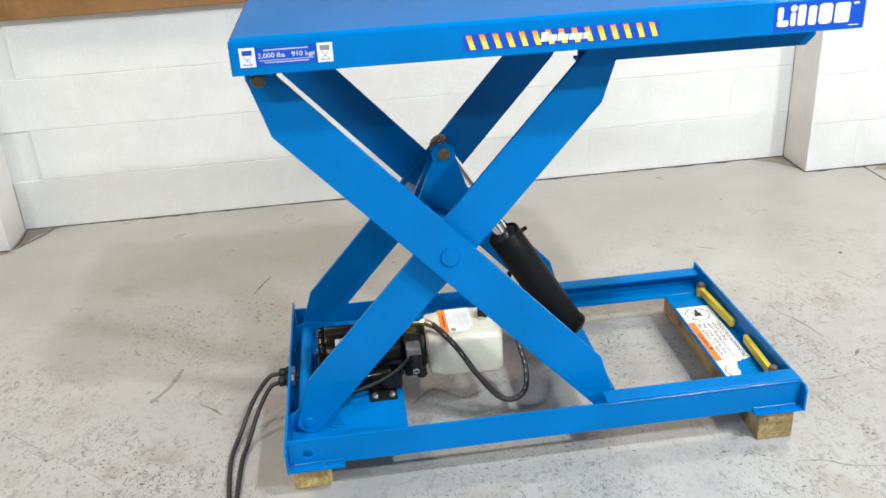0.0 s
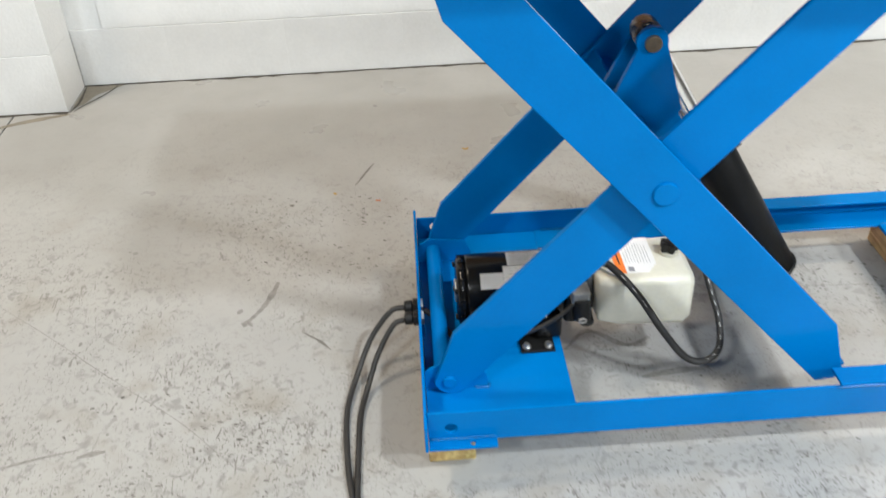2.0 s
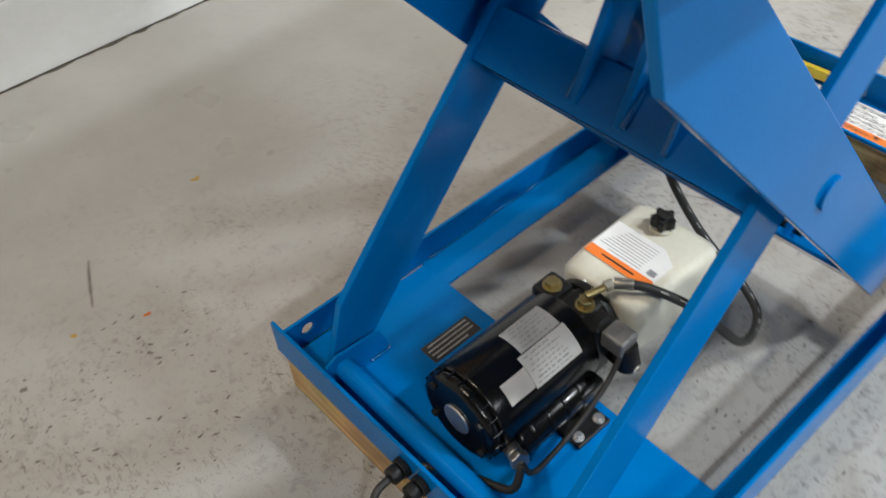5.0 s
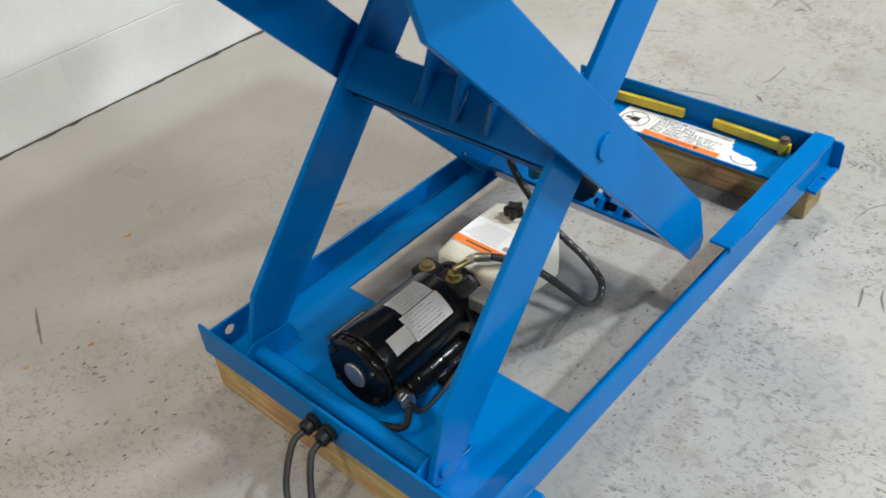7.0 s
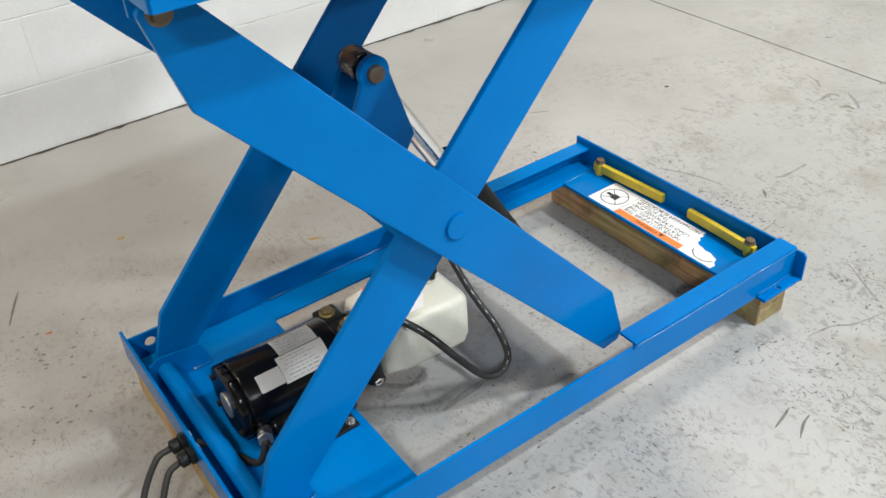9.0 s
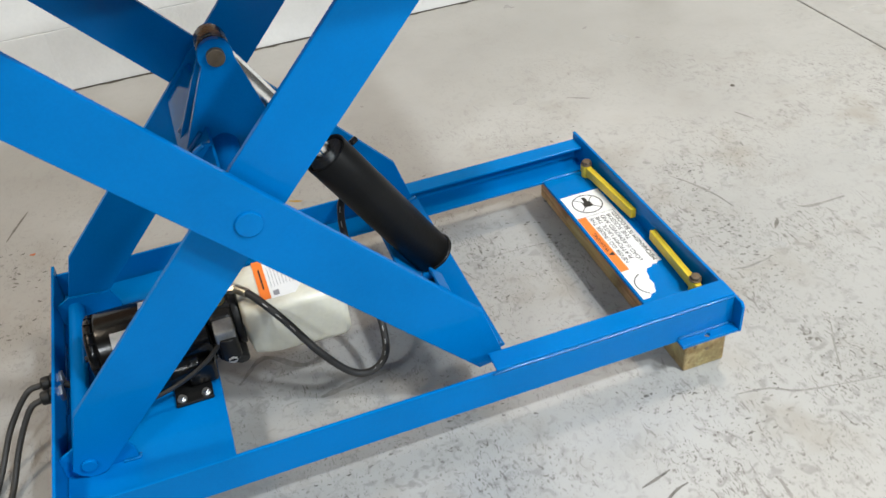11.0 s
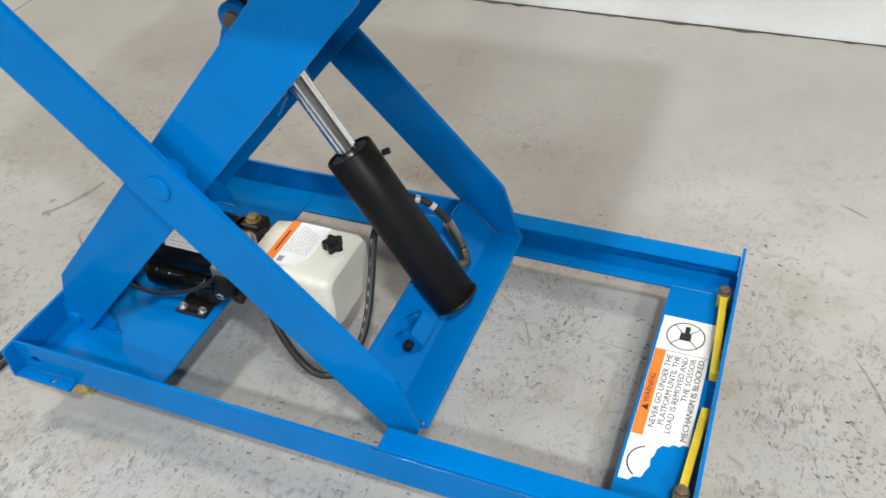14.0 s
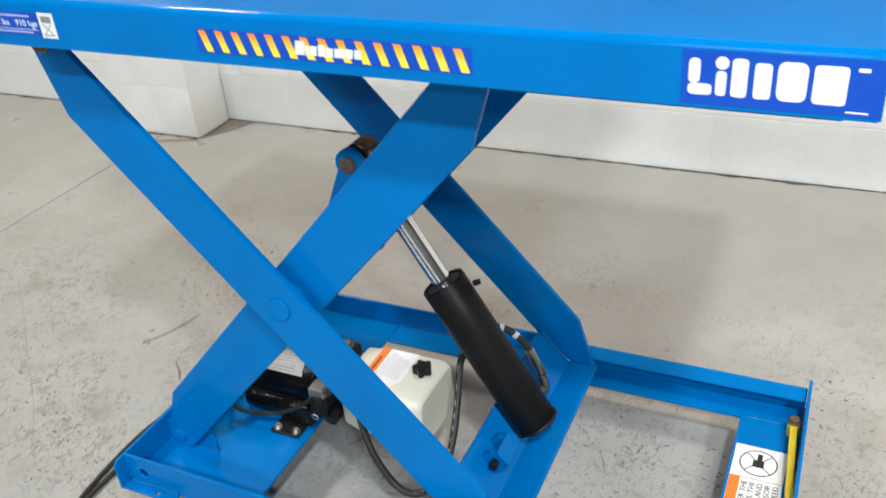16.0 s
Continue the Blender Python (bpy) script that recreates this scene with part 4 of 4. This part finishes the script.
def power_unit():
    y, z, r = 0.352, 0.176, 0.073
    rnd = random.Random(8)
    motor = part("motor", rod((0.098, y, z), (0.292, y, z), r, 48, 0.006), BLACK, lift, "glossy black electric motor with labels")
    part("end_bell", rod((0.080, y, z), (0.100, y, z), 0.071, 40, 0.010), BLACK, motor)
    for k in range(20):
        a = k * math.tau / 20
        cy, cz = y + 0.0705 * math.cos(a), z + 0.0705 * math.sin(a)
        part("fin", rod((0.084, cy, cz), (0.101, cy, cz), 0.0017, 8), BLACK, motor)
    part("bearing_cap", rod((0.0765, y, z), (0.081, y, z), 0.024, 32, 0.002), STEEL, motor, "grey metal bearing cap")
    for a in (35, 145, 215, 325):
        part("through_bolt", hexbolt((0.081, y + 0.056 * math.cos(radians(a)), z + 0.056 * math.sin(radians(a))), (-1, 0, 0), 0.006, 0.006), CAST, motor)
    # curved labels: angle 0 is the front, 90 the top
    for name, x0, x1, a0, a1, mt, bars in (("rating_label", 0.182, 0.258, 73, 108, SILVER, 6), ("data_label", 0.172, 0.262, 33, 72, BRIGHT, 7), ("blank_label", 0.126, 0.1715, 36, 61, BRIGHT, 0)):
        one = bmesh.new()
        n = 10
        rows = []
        for k in range(n + 1):
            a = radians(a0 + (a1 - a0) * k / n)
            rows.append([one.verts.new((x, y - (r + 0.0008) * math.cos(a), z + (r + 0.0008) * math.sin(a))) for x in (x0, x1)])
        for p, q in zip(rows, rows[1:]):
            one.faces.new((p[0], p[1], q[1], q[0])).smooth = True
        bmesh.ops.solidify(one, geom=one.faces[:], thickness=0.0005)
        lab = part(name, one, mt, lift)
        for k in range(bars):
            a = radians(a0 + (a1 - a0) * (k + 0.9) / (bars + 0.8))
            c = Vector((0, y - (r + 0.0015) * math.cos(a), z + (r + 0.0015) * math.sin(a)))
            t = Vector((0, math.sin(a), math.cos(a))) * (0.0009 if k == 1 else 0.00055)
            xx, stop = x0 + 0.006 + 0.004 * (k % 3), x1 - 0.006 - rnd.uniform(0, 0.03)
            q = bmesh.new()
            while xx < stop:
                xe = min(xx + rnd.uniform(0.004, 0.012), stop)
                q.faces.new([q.verts.new(Vector((px, 0, 0)) + c + s * t) for px, s in ((xx, -1), (xe, -1), (xe, 1), (xx, 1))])
                xx = xe + rnd.uniform(0.0015, 0.004)
            bmesh.ops.solidify(q, geom=q.faces[:], thickness=0.0003)
            part("print_bar", q, PRINT, lab)
    # foot plate, capacitor housing and cable entry
    bm = box(0.135, 0.262, 0.285, 0.42, 0.0975, 0.107, 0.002)
    box(0.15, 0.25, 0.30, 0.335, 0.106, 0.125, 0.003, bm=bm)
    box(0.15, 0.25, 0.37, 0.405, 0.106, 0.125, 0.003, bm=bm)
    box(0.20, 0.268, 0.232, 0.30, 0.0975, 0.104, 0.002, bm=bm)
    part("motor_foot", bm, CAST, motor)
    part("capacitor_cover", rod((0.122, 0.290, 0.140), (0.262, 0.290, 0.140), 0.029, 32, 0.008), BLACK, motor)
    for k in range(4):
        part("cover_band", rod((0.142 + k * 0.032, 0.290, 0.140), (0.150 + k * 0.032, 0.290, 0.140), 0.0302, 32, 0.0015), BLACK, motor)
    part("terminal_box", box(0.232, 0.285, 0.262, 0.312, 0.108, 0.158, 0.006, 2), BLACK, motor)
    for x, yy in ((0.212, 0.245), (0.256, 0.245), (0.146, 0.41), (0.25, 0.413)):
        part("foot_bolt", hexbolt((x, yy, 0.1045), (0, 0, 1), 0.0060, 0.008, 0.009), STEEL, motor)
    part("cable_connector", rod((0.112, 0.285, 0.15), (0.104, 0.262, 0.158), 0.012, 12, 0.002), STEEL, motor)
    part("cable_nut", rod((0.1035, 0.2605, 0.1585), (0.100, 0.250, 0.162), 0.0145, 6, 0.002), STEEL, motor)
    # pump head with top bolts
    bm = box(0.293, 0.338, 0.292, 0.412, 0.118, 0.226, 0.010, 3)
    rod((0.338, y, z), (0.352, y, z), 0.058, 36, 0.003, bm=bm)
    box(0.290, 0.336, 0.372, 0.416, 0.205, 0.232, 0.005, bm=bm)
    box(0.296, 0.340, 0.318, 0.368, 0.205, 0.230, 0.005, bm=bm)
    pump = part("pump_head", bm, CAST, lift, "black cast pump head with valve fittings")
    part("port_plug", hexbolt((0.312, 0.394, 0.2325), (0, 0, 1), 0.0115, 0.010, 0.015), BRASS, pump)
    part("hose_adapter", hexbolt((0.318, 0.336, 0.2305), (0, 0, 1), 0.0115, 0.014, 0.015), BRASS, pump)
    part("elbow", rod((0.318, 0.336, 0.250), (0.352, 0.322, 0.258), 0.0058, 16, 0.001), BRASS, pump)
    part("elbow_nut", rod((0.345, 0.325, 0.2565), (0.358, 0.3198, 0.2592), 0.0085, 6, 0.001), FERRULE, pump)
    part("valve_block", box(0.300, 0.336, 0.252, 0.291, 0.196, 0.226, 0.004), DULL, pump, "dull grey metal solenoid valve block")
    part("solenoid", rod((0.320, 0.262, 0.205), (0.320, 0.250, 0.164), 0.018, 24, 0.003), CAST, pump)
    part("solenoid_nut", rod((0.320, 0.2465, 0.172), (0.320, 0.235, 0.170), 0.009, 6, 0.001), STEEL, pump)
    part("relief_valve", rod((0.335, 0.292, 0.15), (0.335, 0.262, 0.142), 0.014, 20, 0.002), CAST, pump)
    for a in (20, 70, 160, 200, 250, 340):
        part("head_screw", hexbolt((0.3525, y + 0.05 * math.cos(radians(a)), z + 0.05 * math.sin(radians(a))), (1, 0, 0), 0.005, 0.005), STEEL, pump)
    # oil tank
    tank_bm = bmesh.new()
    secs = []
    for x, ya, yb, za, zb in ((0.354, 0.300, 0.404, 0.142, 0.226), (0.362, 0.276, 0.414, 0.126, 0.234), (0.40, 0.268, 0.417, 0.121, 0.2375), (0.530, 0.264, 0.418, 0.118, 0.2375), (0.5445, 0.272, 0.411, 0.126, 0.231)):
        c = 0.016
        pts = []
        for cy, cz, a0 in ((ya + c, za + c, 180), (yb - c, za + c, 270), (yb - c, zb - c, 0), (ya + c, zb - c, 90)):
            pts += [(cy + c * math.cos(radians(a0 + k * 22.5)), cz + c * math.sin(radians(a0 + k * 22.5))) for k in range(5)]
        secs.append([tank_bm.verts.new((x, p, q)) for p, q in pts])
    for a, b in zip(secs, secs[1:]):
        for k in range(len(a)):
            tank_bm.faces.new((a[k], a[(k + 1) % len(a)], b[(k + 1) % len(a)], b[k])).smooth = True
    tank_bm.faces.new(secs[0])
    tank_bm.faces.new(secs[-1][::-1])
    tank = part("oil_tank", tank_bm, TANK, lift, "milky white plastic hydraulic oil tank")
    part("neck", rod((0.512, 0.352, 0.236), (0.512, 0.352, 0.244), 0.019, 28, 0.001), TANK, tank)
    lobes = [(0.512 + (0.0168 + 0.0034 * math.cos(5 * a + 0.8)) * math.cos(a), 0.352 + (0.0168 + 0.0034 * math.cos(5 * a + 0.8)) * math.sin(a)) for a in (k * math.tau / 40 for k in range(40))]
    cap_bm = plate(lobes, 0.2445, 0.2645, 0.003, "z")
    rod((0.512, 0.352, 0.2640), (0.512, 0.352, 0.2675), 0.0105, 24, 0.002, bm=cap_bm)
    part("filler_cap", cap_bm, CAST, tank, "black lobed filler cap")
    zt = 0.2382
    lab = part("tank_label", plate([(0.395, 0.290), (0.395, 0.408), (0.478, 0.408), (0.478, 0.318), (0.458, 0.290)], zt, zt + 0.0005, 0, "z"), PAPER, lift, "white oil label with an orange band")
    part("orange_band", box(0.3952, 0.414, 0.2905, 0.4075, zt + 0.0006, zt + 0.001, 0), ORANGE, lab)
    for k in range(9):
        part("print_bar", box(0.420 + k * 0.0058, 0.4207 + k * 0.0058, 0.322, 0.38 + 0.003 * ((k * 7) % 8), zt + 0.0006, zt + 0.001, 0), GREYINK, lab)
    part("pictogram", box(0.420, 0.431, 0.296, 0.310, zt + 0.0006, zt + 0.001, 0), GREYINK, lab)
    part("print_bar", box(0.4035, 0.4065, 0.32, 0.38, zt + 0.0011, zt + 0.0014, 0), INK, lab)
    # serial plate on the floor plate
    zp = 0.0972
    sp = part("serial_plate", box(0.158, 0.256, 0.488, 0.526, zp, zp + 0.0006, 0), INK, lift, "black printed plate with white lines")
    for k, (a, b) in enumerate(((0.166, 0.232), (0.163, 0.250), (0.163, 0.250), (0.168, 0.250))):
        part("print_bar", box(a, b, 0.493 + k * 0.0085, 0.4955 + k * 0.0085, zp + 0.0007, zp + 0.001, 0), PRINT, sp)


def lines():
    """The hydraulic hose, the motor lead and the two mains cables."""
    pts = [(0.358, 0.320, 0.259), (0.385, 0.285, 0.256), (0.425, 0.235, 0.225), (0.468, 0.198, 0.165), (0.515, 0.186, 0.105), (0.555, 0.186, 0.090), (0.588, 0.205, 0.104),
           (0.600, 0.255, 0.132), (0.596, 0.300, 0.162), (0.588, 0.341, 0.203), (0.580, 0.390, 0.268), (0.596, 0.432, 0.312), (0.646, 0.455, 0.312), (0.688, 0.462, 0.276), (0.716, 0.466, 0.216), (0.724, 0.468, 0.170)]
    hose = part("hydraulic_hose", cord(pts, 0.0071, 12, 14), RUBBER, lift, "black hydraulic hose with worn print and steel ends")
    path = smooth_path(pts, 12)
    last = len(path) - 1
    for i0, i1, r, mt, nm in ((0, 8, 0.0088, FERRULE, "ferrule"), (last - 22, last - 11, 0.0092, FERRULE, "ferrule"), (last - 10, last, 0.0098, FERRULE, "ferrule"), *((k, k + 2, 0.0075, SILVER, "print_mark") for k in (last - 46, last - 38, last - 31))):
        part(nm, rod(path[i0], path[i1], r, 14, 0.0008 if nm == "ferrule" else 0), mt, hose)
    for k in range(16, last - 52, 5):
        off = Vector((-0.25, -0.62, 0.74)) * 0.0064
        part("print_mark", cord([path[j] + off for j in (k, k + 1, k + 2)], 0.0011, 3, 6), PRINT, hose)
    part("motor_lead", cord([(0.101, 0.252, 0.161), (0.108, 0.238, 0.140), (0.150, 0.242, 0.128), (0.215, 0.246, 0.142), (0.270, 0.250, 0.170), (0.306, 0.256, 0.200)], 0.0042, 10, 10), RUBBER, lift)
    part("motor_lead", cord([(0.100, 0.248, 0.160), (0.078, 0.245, 0.125), (0.062, 0.29, 0.112), (0.04, 0.335, 0.113), (0.012, 0.36, 0.122)], 0.006, 10, 10), RUBBER, lift)
    for yg, pts in ((0.374, [(-0.03, 0.374, 0.122), (-0.06, 0.370, 0.115), (-0.105, 0.345, 0.065), (-0.138, 0.285, 0.015), (-0.155, 0.20, 0.0062), (-0.153, 0.10, 0.0062), (-0.142, 0.0, 0.0062), (-0.116, -0.13, 0.0062), (-0.058, -0.28, 0.0062),
                                (0.02, -0.45, 0.0062), (0.06, -0.68, 0.0062), (0.03, -0.95, 0.0062), (-0.06, -1.35, 0.0062)]),
                    (0.336, [(-0.03, 0.336, 0.120), (-0.055, 0.330, 0.110), (-0.090, 0.300, 0.060), (-0.114, 0.250, 0.016), (-0.128, 0.18, 0.0062), (-0.130, 0.09, 0.0062), (-0.130, 0.0, 0.0067), (-0.128, -0.07, 0.0120), (-0.122, -0.13, 0.0120), (-0.113, -0.27, 0.0062),
                                (-0.105, -0.45, 0.0062), (-0.13, -0.70, 0.0062), (-0.17, -1.0, 0.0062), (-0.21, -1.38, 0.0062)])):
        part("power_cable", cord(pts, 0.0058, 10, 12), RUBBER, lift, "black rubber mains cable lying on the floor")
        bm = rod((-0.0015, yg, 0.123), (-0.012, yg, 0.123), 0.0165, 8, 0.0015)
        rod((-0.012, yg, 0.123), (-0.030, yg, 0.122), 0.0135, 20, 0.004, bm=bm)
        part("cable_gland", bm, CAST, lift)
        part("lock_nut", rod((0.0045, yg, 0.123), (0.010, yg, 0.123), 0.016, 6, 0.001), STEEL, lift)


def timber(x0, x1, y0, y1, z1, seed, wood):
    rnd = random.Random(seed)
    bm = box(x0, x1, y0, y1, 0.0, z1, 0.004, 2)
    for v in bm.verts:
        if 0.01 < v.co.z < z1 - 0.002:
            v.co += Vector((rnd.uniform(-1, 1), rnd.uniform(-1, 1), 0)) * 0.0012
    return part("timber_block", bm, wood)


base_frame()
arms()
cross_members()
cylinder()
before = set(bpy.data.objects)
platform()
# the platform settles a few millimetres towards its roller end
SAG = Matrix.Translation((0.016, 0, 1.0)) @ Matrix.Rotation(0.0065, 4, "Y") @ Matrix.Translation((-0.016, 0, -1.0))
for ob in set(bpy.data.objects) - before:
    ob.data.transform(SAG)
warning_sticker()
power_unit()
lines()

block_a = tagged(timber(0.004, 0.093, 0.054, 0.680, 0.0885, 3, WOOD), "rough orange-brown square timber under the base frame", "timber block", "timbers under the lift")
block_b = tagged(timber(1.120, 1.208, 0.022, 0.676, 0.0885, 4, OLDWOOD), "weathered square timber under the base frame", "timber block", "timbers under the lift")
for zk, xk in ((0.045, 1.167), (0.06, 1.14)):
    part("knot", rod((xk, 0.0225, zk), (xk, 0.0210, zk), 0.004, 12), BOLT, block_b)
part("paper_tag", box(0.046, 0.060, 0.0528, 0.0538, 0.060, 0.0875), YELLOW, block_a, "small yellow tag")



# ---- blocks of the wall ----
def block_mesh(w, h, d, name):
    bm = box(-w / 2, w / 2, -d, 0, -h / 2, h / 2)
    lips = [e for e in bm.edges if all(v.co.y < -d + 1e-6 for v in e.verts) and abs(e.verts[0].co.z - e.verts[1].co.z) < 1e-6]
    bmesh.ops.bevel(bm, geom=lips, offset=0.0022, segments=1, affect="EDGES")
    me = bpy.data.meshes.new(name)
    bm.to_mesh(me)
    bm.free()
    me.materials.append(WALL)
    return me


COURSE, LONG, GAP = 0.2032, 0.4064, 0.0006
meshes = {}


def lay(parent, x0, x1, y, d, courses, first, turned=False):
    """Running bond between x0 and x1 with the blocks' faces at y."""
    for row in range(courses):
        x = x0 + (LONG / 2 if row % 2 else 0) - first
        while x < x1 - 0.01:
            a, b = max(x, x0), min(x + LONG, x1)
            x += LONG
            if b - a < 0.03:
                continue
            w = round(b - a - 0.0003, 4)
            key = (w, d)
            if key not in meshes:
                meshes[key] = block_mesh(w, COURSE - GAP, d, "block")
            ob = new("block", meshes[key])
            ob.parent = parent
            wob = rnd.uniform(-0.0005, 0.0005)
            ob.matrix_basis = pose((a + b) / 2, y + d + wob, COURSE * (row + 0.5) + 0.001)


lay(back, PILASTERS[0][1] + 0.001, PILASTERS[1][0] - 0.001, YW, 0.008, 7, 0.09)
lay(back, -4.0, PILASTERS[0][0] - 0.001, YW, 0.008, 6, 0.1)
lay(back, PILASTERS[1][1] + 0.001, 3.9, YW, 0.008, 6, 0.1)
for pier, (a, b) in zip(piers, PILASTERS):
    for row in range(7):
        for off in ((0,) if row % 2 else (0, 1)):
            w = b - a if row % 2 else (b - a) / 2
            key = (round(w - GAP, 4), 0.203)
            if key not in meshes:
                meshes[key] = block_mesh(w - GAP, COURSE - GAP, 0.1985, "block")
            ob = new("block", meshes[key])
            ob.parent = pier
            ob.matrix_basis = pose(a + w * (off + 0.5), PY + 0.1985, COURSE * (row + 0.5) + 0.001)
